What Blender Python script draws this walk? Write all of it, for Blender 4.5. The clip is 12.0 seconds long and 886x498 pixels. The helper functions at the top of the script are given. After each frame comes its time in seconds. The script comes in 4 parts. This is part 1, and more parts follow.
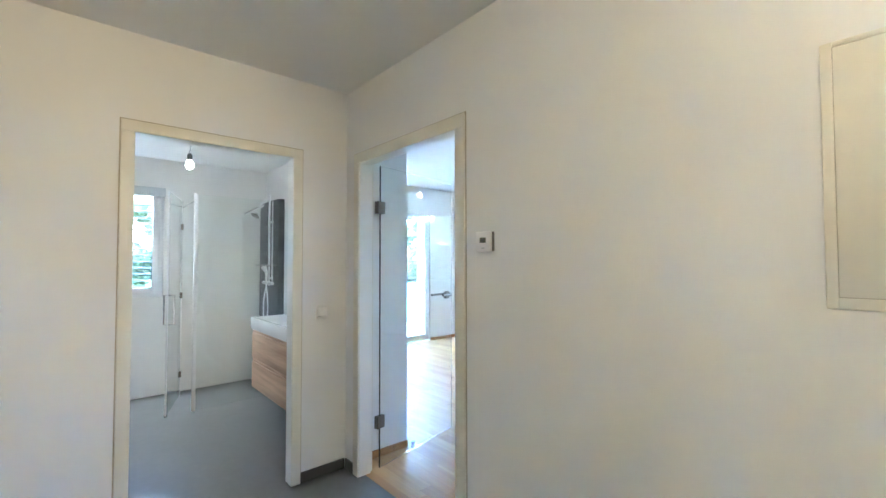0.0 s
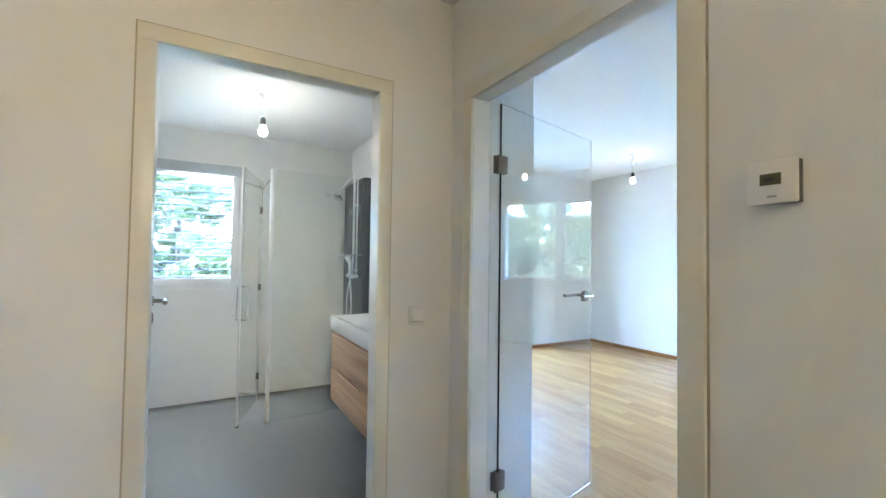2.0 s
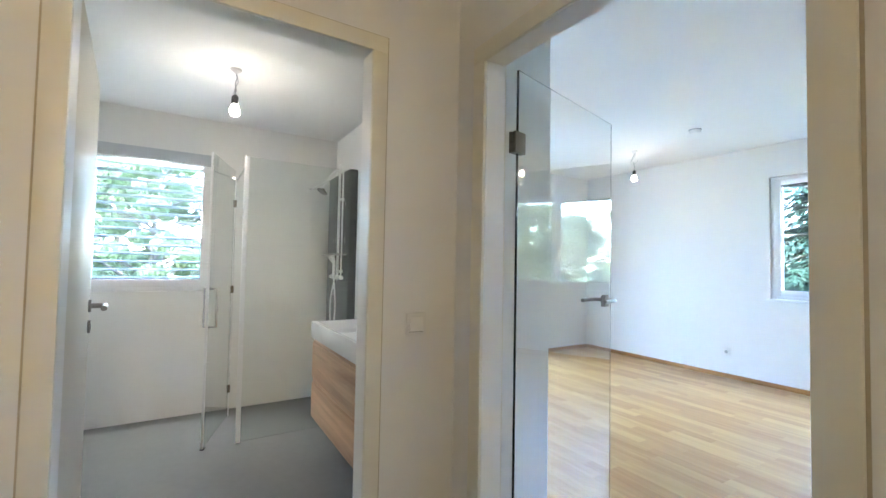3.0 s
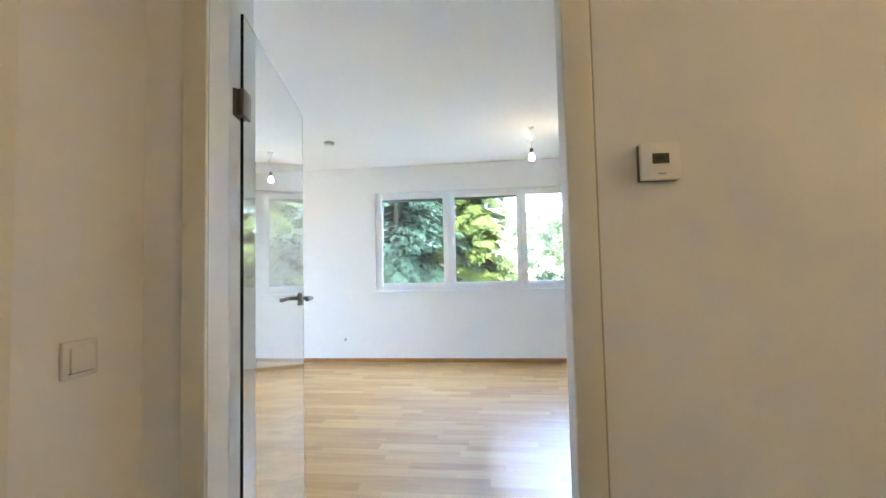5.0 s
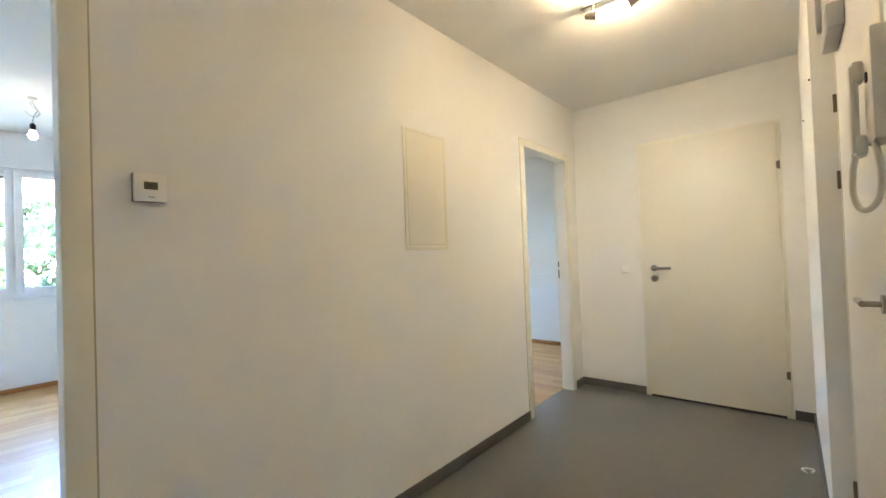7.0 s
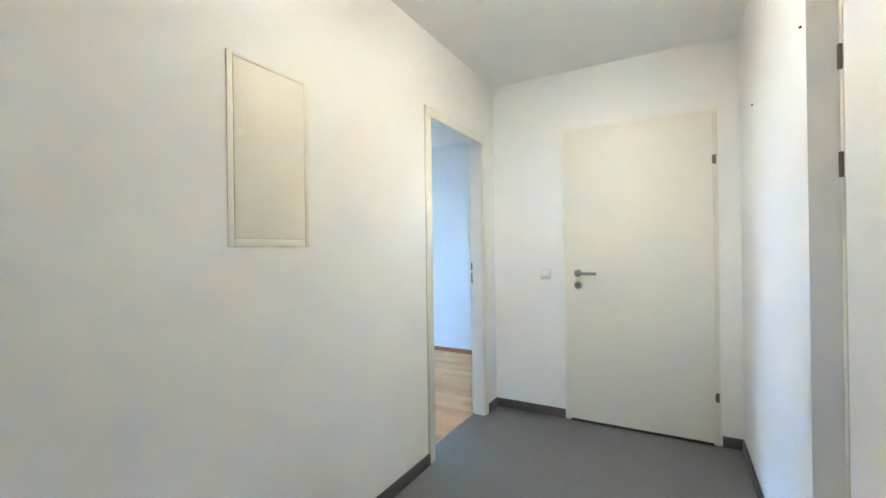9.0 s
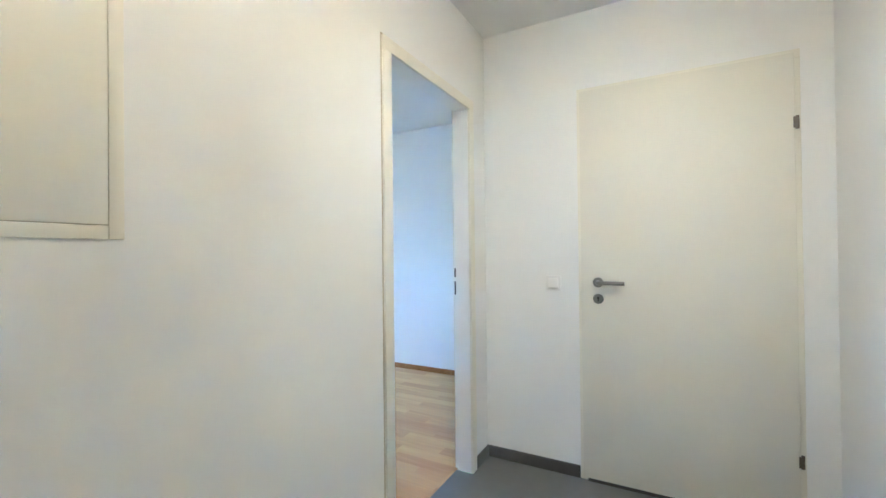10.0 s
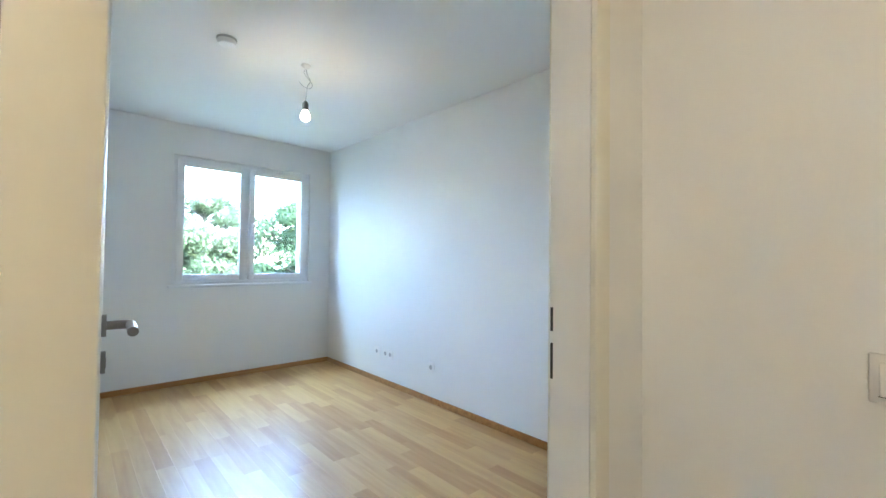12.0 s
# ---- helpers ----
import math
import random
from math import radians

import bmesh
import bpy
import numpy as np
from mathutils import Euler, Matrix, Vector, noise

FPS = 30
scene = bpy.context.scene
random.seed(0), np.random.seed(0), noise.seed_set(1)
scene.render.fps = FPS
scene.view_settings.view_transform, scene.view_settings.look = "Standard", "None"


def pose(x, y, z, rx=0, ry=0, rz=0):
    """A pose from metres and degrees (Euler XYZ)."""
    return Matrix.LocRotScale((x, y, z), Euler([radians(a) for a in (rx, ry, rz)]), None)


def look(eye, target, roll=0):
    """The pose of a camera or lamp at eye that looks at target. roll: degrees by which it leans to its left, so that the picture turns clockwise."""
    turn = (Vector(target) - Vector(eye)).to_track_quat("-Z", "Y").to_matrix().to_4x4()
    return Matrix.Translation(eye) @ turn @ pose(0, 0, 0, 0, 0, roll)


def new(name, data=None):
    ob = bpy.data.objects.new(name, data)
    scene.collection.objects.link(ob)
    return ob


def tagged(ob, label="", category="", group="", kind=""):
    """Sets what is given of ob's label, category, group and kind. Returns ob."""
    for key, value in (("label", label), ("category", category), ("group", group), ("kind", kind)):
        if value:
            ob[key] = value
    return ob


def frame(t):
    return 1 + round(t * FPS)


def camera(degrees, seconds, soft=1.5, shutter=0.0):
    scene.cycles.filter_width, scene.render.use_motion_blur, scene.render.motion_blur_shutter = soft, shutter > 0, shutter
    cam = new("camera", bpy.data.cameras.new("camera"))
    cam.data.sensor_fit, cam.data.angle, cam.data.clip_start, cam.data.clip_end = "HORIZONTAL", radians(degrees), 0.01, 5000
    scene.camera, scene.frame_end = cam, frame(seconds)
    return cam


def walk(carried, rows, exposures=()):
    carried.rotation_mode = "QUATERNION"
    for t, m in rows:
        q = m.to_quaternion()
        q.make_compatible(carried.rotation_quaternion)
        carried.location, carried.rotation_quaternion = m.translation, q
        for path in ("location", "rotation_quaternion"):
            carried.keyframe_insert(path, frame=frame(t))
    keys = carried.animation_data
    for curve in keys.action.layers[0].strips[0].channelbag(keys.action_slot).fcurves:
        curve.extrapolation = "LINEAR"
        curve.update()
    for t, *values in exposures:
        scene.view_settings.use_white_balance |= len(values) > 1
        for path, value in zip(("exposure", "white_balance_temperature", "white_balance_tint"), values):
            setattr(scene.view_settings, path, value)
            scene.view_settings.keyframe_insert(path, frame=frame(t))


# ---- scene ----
cam = camera(93.6, 12.0)
PATH = [
    (0, (2.54, -1.352, 1.361), (1.033, -0.038, 1.421), -0.1),
    (0.5, (2.418, -1.259, 1.321), (0.85, -0.018, 1.38), 0.1),
    (1, (2.214, -1.208, 1.313), (0.577, -0.061, 1.368), 0.4),
    (1.5, (1.941, -1.086, 1.289), (0.245, -0.027, 1.343), 0.6),
    (2, (1.681, -1.0, 1.283), (-0.056, -0.01, 1.339), 0.8),
    (2.5, (1.511, -0.946, 1.274), (-0.235, 0.027, 1.335), 0.9),
    (2.7, (1.447, -0.927, 1.271), (-0.289, 0.064, 1.335), 1.0),
    (4.3, (1.014, -0.819, 1.208), (-0.042, 0.876, 1.308), -0.4),
    (4.5, (0.957, -0.855, 1.212), (0.132, 0.964, 1.315), -0.8),
    (5, (0.899, -0.999, 1.216), (0.682, 0.987, 1.314), -1.3),
    (5.5, (0.922, -1.199, 1.206), (1.343, 0.755, 1.294), -2.0),
    (6, (0.934, -1.35, 1.204), (1.887, 0.407, 1.279), -2.4),
    (6.5, (0.898, -1.446, 1.206), (2.219, 0.055, 1.258), -2.4),
    (7, (0.888, -1.5, 1.209), (2.423, -0.219, 1.244), -2.1),
    (7.2, (0.912, -1.493, 1.212), (2.501, -0.279, 1.242), -2.0),
    (8.8, (1.451, -1.292, 1.235), (3.191, -0.305, 1.239), -1.0),
    (9, (1.568, -1.255, 1.228), (3.311, -0.273, 1.232), -0.8),
    (9.5, (1.927, -1.105, 1.218), (3.688, -0.157, 1.228), -0.7),
    (10, (2.303, -0.962, 1.215), (4.063, -0.012, 1.231), -0.6),
    (10.5, (2.698, -0.830, 1.200), (4.428, 0.167, 1.249), -0.2),
    (11, (3.066, -0.690, 1.205), (4.722, 0.427, 1.266), 0.2),
    (11.5, (3.382, -0.534, 1.228), (4.913, 0.752, 1.271), 0.5),
    (12, (3.635, -0.403, 1.225), (4.979, 1.077, 1.273), 0.7),
]
EXPOSURES = [(0, 6.9, 5100, 8), (1.5, 6.8, 5250, 7), (2.5, 6.64, 5600, 10), (4.5, 6.5, 6400, 13), (5, 6.48, 6600, 14), (5.8, 6.42, 6900, 14), (6.4, 6.52, 7700, 13), (6.7, 6.62, 7000, 11), (7, 6.7, 5850, 10), (7.4, 6.7, 5350, 10), (9, 6.95, 4780, 8), (9.5, 6.92, 4770, 8), (11, 6.62, 4850, 10), (11.5, 6.54, 4950, 10), (12, 6.35, 5700, 10)]
walk(cam, [(t, look(eye, target, roll)) for t, eye, target, roll in PATH], EXPOSURES)

# ---- world, sun, exposure ----
world = bpy.data.worlds.new("world")
scene.world = world
world.use_nodes = True
wn = world.node_tree
sky = wn.nodes.new("ShaderNodeTexSky")
sky.sky_type = "NISHITA"
sky.sun_disc = False
sky.sun_elevation = radians(48)
sky.sun_rotation = radians(150)
wn.links.new(sky.outputs[0], wn.nodes["Background"].inputs[0])
wn.nodes["Background"].inputs[1].default_value = 0.15
sun = new("sun", bpy.data.lights.new("sun", "SUN"))
sun.data.energy, sun.data.angle, sun.data.color = 0.5, radians(10), (1.0, 0.95, 0.86)
sun.matrix_world = look((3.0, -6.0, 9.0), (0, 0, 0))


lamp = new("daylight_balcony_door", bpy.data.lights.new("daylight_balcony_door", "AREA"))
lamp.data.shape, lamp.data.size, lamp.data.size_y = "RECTANGLE", 1.7, 0.7
lamp.data.energy, lamp.data.color = 0.8, (0.56, 0.78, 1.0)
lamp.matrix_world = look((-3.95, 2.28, 2.75), (-1.6, 2.28, 0.9))
lamp = new("daylight_living_window", bpy.data.lights.new("daylight_living_window", "AREA"))
lamp.data.shape, lamp.data.size, lamp.data.size_y = "RECTANGLE", 2.6, 0.6
lamp.data.energy, lamp.data.color = 1.6, (0.56, 0.77, 1.0)
lamp.matrix_world = look((0.6, 5.30, 2.85), (-0.4, 2.6, 0.9))
lamp = new("daylight_bedroom_window", bpy.data.lights.new("daylight_bedroom_window", "AREA"))
lamp.data.shape, lamp.data.size, lamp.data.size_y = "RECTANGLE", 1.6, 0.7
lamp.data.energy, lamp.data.color = 2.4, (0.58, 0.82, 1.0)
lamp.matrix_world = look((5.05, 4.95, 2.62), (4.9, 2.6, 0.6))
lamp = new("daylight_bath_window", bpy.data.lights.new("daylight_bath_window", "AREA"))
lamp.data.shape, lamp.data.size, lamp.data.size_y = "RECTANGLE", 0.8, 0.05
lamp.data.energy, lamp.data.color = 0.82, (1.0, 0.97, 0.88)
lamp.matrix_world = look((-2.74, -1.15, 2.09), (-1.7, -1.05, 0.4))
# added fill lamps by the ceiling fixture, brightening the far walls beyond its bulbs
lamp = new("hall_fill", bpy.data.lights.new("hall_fill", "SPOT"))
lamp.data.energy, lamp.data.color, lamp.data.spot_size, lamp.data.spot_blend, lamp.data.shadow_soft_size = 0.80, (1.0, 0.69, 0.35), radians(75), 1.0, 0.04
lamp.matrix_world = look((2.96, -1.02, 2.38), (0.0, -1.75, 1.5))
lamp = new("door_fill", bpy.data.lights.new("door_fill", "SPOT"))
lamp.data.energy, lamp.data.color, lamp.data.spot_size, lamp.data.spot_blend, lamp.data.shadow_soft_size = 0.48, (1.0, 0.81, 0.555), radians(120), 1.0, 0.14
lamp.matrix_world = look((3.14, -0.80, 2.38), (4.62, -0.72, 0.3))


# ---- helpers ----
def bm_box(bm, x0, x1, y0, y1, z0, z1, bevel=0.0):
    r = bmesh.ops.create_cube(bm, size=1.0)
    vs = r["verts"]
    for v in vs:
        v.co = Vector(((x0 + x1) / 2 + v.co.x * (x1 - x0), (y0 + y1) / 2 + v.co.y * (y1 - y0), (z0 + z1) / 2 + v.co.z * (z1 - z0)))
    if bevel > 0:
        es = list({e for v in vs for e in v.link_edges})
        bmesh.ops.bevel(bm, geom=es, offset=bevel, segments=2, affect="EDGES", profile=0.5)
    return bm


def box(x0, x1, y0, y1, z0, z1, bevel=0.0):
    return bm_box(bmesh.new(), x0, x1, y0, y1, z0, z1, bevel)


def bm_tube(bm, p, q, r0, r1=None, seg=16):
    p, q = Vector(p), Vector(q)
    d = q - p
    m = Matrix.Translation((p + q) / 2) @ d.to_track_quat("Z", "Y").to_matrix().to_4x4()
    bmesh.ops.create_cone(bm, cap_ends=True, segments=seg, radius1=r0, radius2=r0 if r1 is None else r1, depth=d.length, matrix=m)
    return bm


def tube(p, q, r0, r1=None, seg=16):
    return bm_tube(bmesh.new(), p, q, r0, r1, seg)


def bm_path(bm, pts, r, seg=8):
    """A round wire through the points."""
    pts = [Vector(p) for p in pts]
    rings = []
    for i, p in enumerate(pts):
        d = (pts[min(i + 1, len(pts) - 1)] - pts[max(i - 1, 0)]).normalized()
        a = d.orthogonal().normalized() if not rings else (rings[-1][0].co - pts[i - 1])
        a = (a - d * a.dot(d)).normalized()
        b = d.cross(a)
        rings.append([bm.verts.new(p + (a * math.cos(t) + b * math.sin(t)) * r) for t in [2 * math.pi * k / seg for k in range(seg)]])
    for u, v in zip(rings, rings[1:]):
        for k in range(seg):
            bm.faces.new((u[k], u[(k + 1) % seg], v[(k + 1) % seg], v[k]))
    bm.faces.new(rings[0][::-1])
    bm.faces.new(rings[-1])
    return bm


def smooth_curve(pts, n=6):
    pts = [Vector(p) for p in pts]
    out = []
    for i in range(len(pts) - 1):
        p0, p1, p2, p3 = pts[max(i - 1, 0)], pts[i], pts[i + 1], pts[min(i + 2, len(pts) - 1)]
        for k in range(n):
            t = k / n
            out.append(0.5 * (2 * p1 + (p2 - p0) * t + (2 * p0 - 5 * p1 + 4 * p2 - p3) * t * t + (3 * p1 - p0 - 3 * p2 + p3) * t ** 3))
    return out + [pts[-1]]


def bm_lathe(bm, profile, seg=24, at=(0, 0, 0)):
    """profile: (radius, height) from bottom to top, round the z axis."""
    at = Vector(at)
    rings = [[bm.verts.new(at + Vector((max(r, 1e-4) * math.cos(2 * math.pi * k / seg), max(r, 1e-4) * math.sin(2 * math.pi * k / seg), h))) for k in range(seg)] for r, h in profile]
    for u, v in zip(rings, rings[1:]):
        for k in range(seg):
            bm.faces.new((u[k], u[(k + 1) % seg], v[(k + 1) % seg], v[k]))
    bm.faces.new(rings[0][::-1])
    bm.faces.new(rings[-1])
    return bm


def mesh_of(name, bm, material, shade=True):
    bmesh.ops.recalc_face_normals(bm, faces=bm.faces)
    me = bpy.data.meshes.new(name)
    bm.to_mesh(me)
    bm.free()
    me.materials.append(material)
    if shade:
        me.shade_smooth()
        me.set_sharp_from_angle(angle=radians(35))
    return me


def part(name, bm, material, parent=None, label="", m=None):
    ob = new(name, mesh_of(name, bm, material))
    if parent is not None:
        ob.parent = parent
    if m is not None:
        ob.matrix_local = m
    return tagged(ob, label=label)


def empty(name, m, label="", category="", group="", kind=""):
    ob = new(name)
    ob.empty_display_size = 0.1
    ob.matrix_world = m
    return tagged(ob, label, category, group, kind)


# ---- materials ----
def mat(name, color, rough=0.5, metal=0.0, var=0.03, scale=2.5, bump=0.0, bscale=120.0, fine=40.0, coat=0.0, rvar=0.0):
    ma = bpy.data.materials.new(name)
    ma.use_nodes = True
    nt = ma.node_tree
    b = nt.nodes["Principled BSDF"]
    b.inputs["Roughness"].default_value, b.inputs["Metallic"].default_value = rough, metal
    b.inputs["Coat Weight"].default_value = coat
    tc = nt.nodes.new("ShaderNodeTexCoord")
    n1, n2 = nt.nodes.new("ShaderNodeTexNoise"), nt.nodes.new("ShaderNodeTexNoise")
    n1.inputs["Scale"].default_value, n2.inputs["Scale"].default_value = scale, fine
    n1.inputs["Detail"].default_value = 5
    for n in (n1, n2):
        nt.links.new(tc.outputs["Object"], n.inputs["Vector"])
    add = nt.nodes.new("ShaderNodeMath")
    add.operation = "MULTIPLY_ADD"
    nt.links.new(n2.outputs["Fac"], add.inputs[0])
    add.inputs[1].default_value = 0.35
    nt.links.new(n1.outputs["Fac"], add.inputs[2])
    mr = nt.nodes.new("ShaderNodeMapRange")
    mr.inputs[1].default_value, mr.inputs[2].default_value = 0.35, 1.0
    mr.inputs[3].default_value, mr.inputs[4].default_value = 1 - var, 1 + var
    nt.links.new(add.outputs[0], mr.inputs[0])
    mx = nt.nodes.new("ShaderNodeVectorMath")
    mx.operation = "SCALE"
    mx.inputs[0].default_value = color
    nt.links.new(mr.outputs[0], mx.inputs["Scale"])
    nt.links.new(mx.outputs[0], b.inputs["Base Color"])
    if rvar:
        rr = nt.nodes.new("ShaderNodeMapRange")
        rr.inputs[1].default_value, rr.inputs[2].default_value = 0.3, 0.7
        rr.inputs[3].default_value, rr.inputs[4].default_value = rough - rvar, rough + rvar
        nt.links.new(n1.outputs["Fac"], rr.inputs[0])
        nt.links.new(rr.outputs[0], b.inputs["Roughness"])
    if bump:
        n3 = nt.nodes.new("ShaderNodeTexNoise")
        n3.inputs["Scale"].default_value, n3.inputs["Detail"].default_value = bscale, 4
        nt.links.new(tc.outputs["Object"], n3.inputs["Vector"])
        bp = nt.nodes.new("ShaderNodeBump")
        bp.inputs["Strength"].default_value, bp.inputs["Distance"].default_value = bump, 0.002
        nt.links.new(n3.outputs["Fac"], bp.inputs["Height"])
        nt.links.new(bp.outputs[0], b.inputs["Normal"])
    return ma


def wood(name, dark, light, rough=0.35, along=(1.2, 14.0, 14.0), per_object=True, coat=0.2):
    ma = bpy.data.materials.new(name)
    ma.use_nodes = True
    nt = ma.node_tree
    b = nt.nodes["Principled BSDF"]
    tc, mp = nt.nodes.new("ShaderNodeTexCoord"), nt.nodes.new("ShaderNodeMapping")
    mp.inputs["Scale"].default_value = along
    nt.links.new(tc.outputs["Object"], mp.inputs["Vector"])
    oi = nt.nodes.new("ShaderNodeObjectInfo")
    geo = nt.nodes.new("ShaderNodeNewGeometry")
    rnd = nt.nodes.new("ShaderNodeMath")
    rnd.operation = "ADD"
    nt.links.new(oi.outputs["Random"], rnd.inputs[0])
    nt.links.new(geo.outputs["Random Per Island"], rnd.inputs[1])
    fr = nt.nodes.new("ShaderNodeMath")
    fr.operation = "FRACT"
    nt.links.new(rnd.outputs[0], fr.inputs[0])
    n1 = nt.nodes.new("ShaderNodeTexNoise")
    n1.noise_dimensions = "4D"
    n1.inputs["Scale"].default_value, n1.inputs["Detail"].default_value, n1.inputs["Distortion"].default_value = 1.6, 6, 0.6
    nt.links.new(mp.outputs[0], n1.inputs["Vector"])
    wv = nt.nodes.new("ShaderNodeMath")
    wv.operation = "MULTIPLY"
    wv.inputs[1].default_value = 37.0
    nt.links.new(fr.outputs[0], wv.inputs[0])
    nt.links.new(wv.outputs[0], n1.inputs["W"])
    ramp = nt.nodes.new("ShaderNodeValToRGB")
    ramp.color_ramp.elements[0].position, ramp.color_ramp.elements[1].position = 0.3, 0.68
    ramp.color_ramp.elements[0].color, ramp.color_ramp.elements[1].color = (*dark, 1), (*light, 1)
    if per_object:
        mixf = nt.nodes.new("ShaderNodeMath")
        mixf.operation = "MULTIPLY_ADD"
        mixf.inputs[1].default_value = 0.30
        sc = nt.nodes.new("ShaderNodeMath")
        sc.operation = "MULTIPLY_ADD"
        sc.inputs[1].default_value, sc.inputs[2].default_value = 0.60, 0.05
        nt.links.new(n1.outputs["Fac"], sc.inputs[0])
        nt.links.new(fr.outputs[0], mixf.inputs[0])
        nt.links.new(sc.outputs[0], mixf.inputs[2])
        nt.links.new(mixf.outputs[0], ramp.inputs[0])
    else:
        nt.links.new(n1.outputs["Fac"], ramp.inputs[0])
    nt.links.new(ramp.outputs[0], b.inputs["Base Color"])
    b.inputs["Roughness"].default_value = rough
    b.inputs["Coat Weight"].default_value, b.inputs["Coat Roughness"].default_value = coat, 0.25
    bp = nt.nodes.new("ShaderNodeBump")
    bp.inputs["Strength"].default_value, bp.inputs["Distance"].default_value = 0.12, 0.001
    nt.links.new(n1.outputs["Fac"], bp.inputs["Height"])
    nt.links.new(bp.outputs[0], b.inputs["Normal"])
    return ma


def glass(name, color=(1, 1, 1), rough=0.0):
    ma = bpy.data.materials.new(name)
    ma.use_nodes = True
    b = ma.node_tree.nodes["Principled BSDF"]
    b.inputs["Base Color"].default_value = (*color, 1)
    b.inputs["Transmission Weight"].default_value = 1.0
    b.inputs["Roughness"].default_value, b.inputs["IOR"].default_value = rough, 1.5
    return ma


def glow(name, color, strength):
    ma = bpy.data.materials.new(name)
    ma.use_nodes = True
    b = ma.node_tree.nodes["Principled BSDF"]
    b.inputs["Base Color"].default_value = (0.9, 0.85, 0.8, 1)
    b.inputs["Emission Color"].default_value, b.inputs["Emission Strength"].default_value = (*color, 1), strength
    return ma


M_WALL = mat("wall_paint", (0.80, 0.80, 0.785), 0.75, var=0.012, scale=1.4, bump=0.12, bscale=260)
M_CEIL = mat("ceiling_paint", (0.83, 0.83, 0.82), 0.85, var=0.012, scale=1.2, bump=0.12, bscale=220)
M_BATHWALL = mat("bath_tile_white", (0.78, 0.78, 0.76), 0.45, var=0.01, scale=1.5, bump=0.05, bscale=60)
M_FRAME = mat("frame_enamel", (0.76, 0.735, 0.635), 0.38, var=0.015, scale=4, bump=0.05, bscale=90)
# frame enamel for the reveals, with the daylight on them put into the colour
M_LINING = mat("frame_enamel_daylit", (0.82, 0.815, 0.785), 0.4, var=0.012, scale=4, bump=0.04, bscale=90)
M_LEAF = mat("door_laminate", (0.71, 0.685, 0.595), 0.5, var=0.012, scale=3, bump=0.04, bscale=140)
M_GAP = mat("shadow_gap", (0.16, 0.14, 0.11), 0.8)
# olive brown that paints the shadow beside casings and in the cabinet gap
M_EDGESHADE = mat("edge_shade", (0.46, 0.41, 0.31), 0.8, var=0.1, scale=8)
M_HINGE = mat("dark_steel", (0.17, 0.145, 0.115), 0.35, 1.0, var=0.08, scale=20)
M_GREY = mat("grey_floor", (0.138, 0.138, 0.135), 0.36, var=0.16, scale=2.2, bump=0.1, bscale=45, fine=18, rvar=0.08)
M_GREYBASE = mat("grey_skirting", (0.085, 0.085, 0.085), 0.45, var=0.1, scale=5)
M_SLATE = mat("slate_tile", (0.055, 0.062, 0.066), 0.3, var=0.12, scale=3, bump=0.05, bscale=30)
M_PVC = mat("window_pvc", (0.80, 0.81, 0.82), 0.3, var=0.008, scale=4)
M_WHITE = mat("white_plastic", (0.82, 0.81, 0.79), 0.35, var=0.01)
M_CERAMIC = mat("white_ceramic", (0.85, 0.85, 0.84), 0.12, var=0.008)
M_CHROME = mat("chrome", (0.75, 0.75, 0.76), 0.12, 1.0, var=0.02)
M_CHROMEL = mat("satin_chrome", (0.86, 0.86, 0.86), 0.3, 1.0, var=0.02)
M_STEEL = mat("brushed_steel", (0.27, 0.255, 0.235), 0.28, 1.0, var=0.06, scale=20)
M_DARK = mat("dark_plastic", (0.03, 0.03, 0.032), 0.4, var=0.05)
# dark grey holding side shade of the thermostat and shadow under switch rockers
M_BACK = mat("dark_shade_grey", (0.10, 0.09, 0.08), 0.5, var=0.05)
M_PLATE = mat("switch_plastic", (0.76, 0.755, 0.74), 0.35, var=0.01)
M_LCD = mat("lcd", (0.10, 0.105, 0.07), 0.2, var=0.03)
M_GREYPL = mat("grey_plastic", (0.42, 0.42, 0.41), 0.4, var=0.03)
M_CORD = mat("cord_plastic", (0.74, 0.72, 0.67), 0.45, var=0.03)
M_WIRE = mat("grey_wire", (0.42, 0.43, 0.45), 0.4, var=0.05)
M_OAK = wood("oak_parquet", (0.405, 0.205, 0.060), (0.575, 0.345, 0.128), rough=0.46, coat=0.25)
M_OAKBASE = wood("oak_skirting", (0.27, 0.115, 0.025), (0.43, 0.205, 0.055), rough=0.4, per_object=False, along=(1.0, 20, 20))
M_VANITY = wood("vanity_oak", (0.33, 0.185, 0.098), (0.60, 0.385, 0.235), rough=0.4, per_object=False, along=(0.9, 6, 13), coat=0.0)
M_GLASS = glass("clear_glass", (0.97, 0.99, 0.985))
M_DOORGLASS = glass("door_glass", (0.97, 0.99, 0.985))
M_SHOWERGLASS = glass("shower_glass", (0.93, 0.965, 0.95))
M_GLASSEDGE = mat("glass_edge", (0.012, 0.02, 0.02), 0.15, var=0.05)
M_BULB = glow("bulb_glow", (1.0, 0.78, 0.52), 1.7)
M_BATHBULB = glow("bath_bulb_glow", (1.0, 0.84, 0.64), 2.1)
M_HALLBULB = glow("hall_bulb_glow", (1.0, 0.71, 0.385), 4.9)
M_BLIND = mat("blind_slat", (0.16, 0.165, 0.17), 0.5, 0.0, var=0.02)
M_RENDERW = mat("facade_render", (0.62, 0.61, 0.58), 0.9, var=0.05, bump=0.2, bscale=60)
M_BALC = mat("balcony_panel", (0.10, 0.20, 0.32), 0.35, var=0.06)
M_CONC = mat("balcony_concrete", (0.34, 0.34, 0.33), 0.8, var=0.1, bump=0.2, bscale=50)
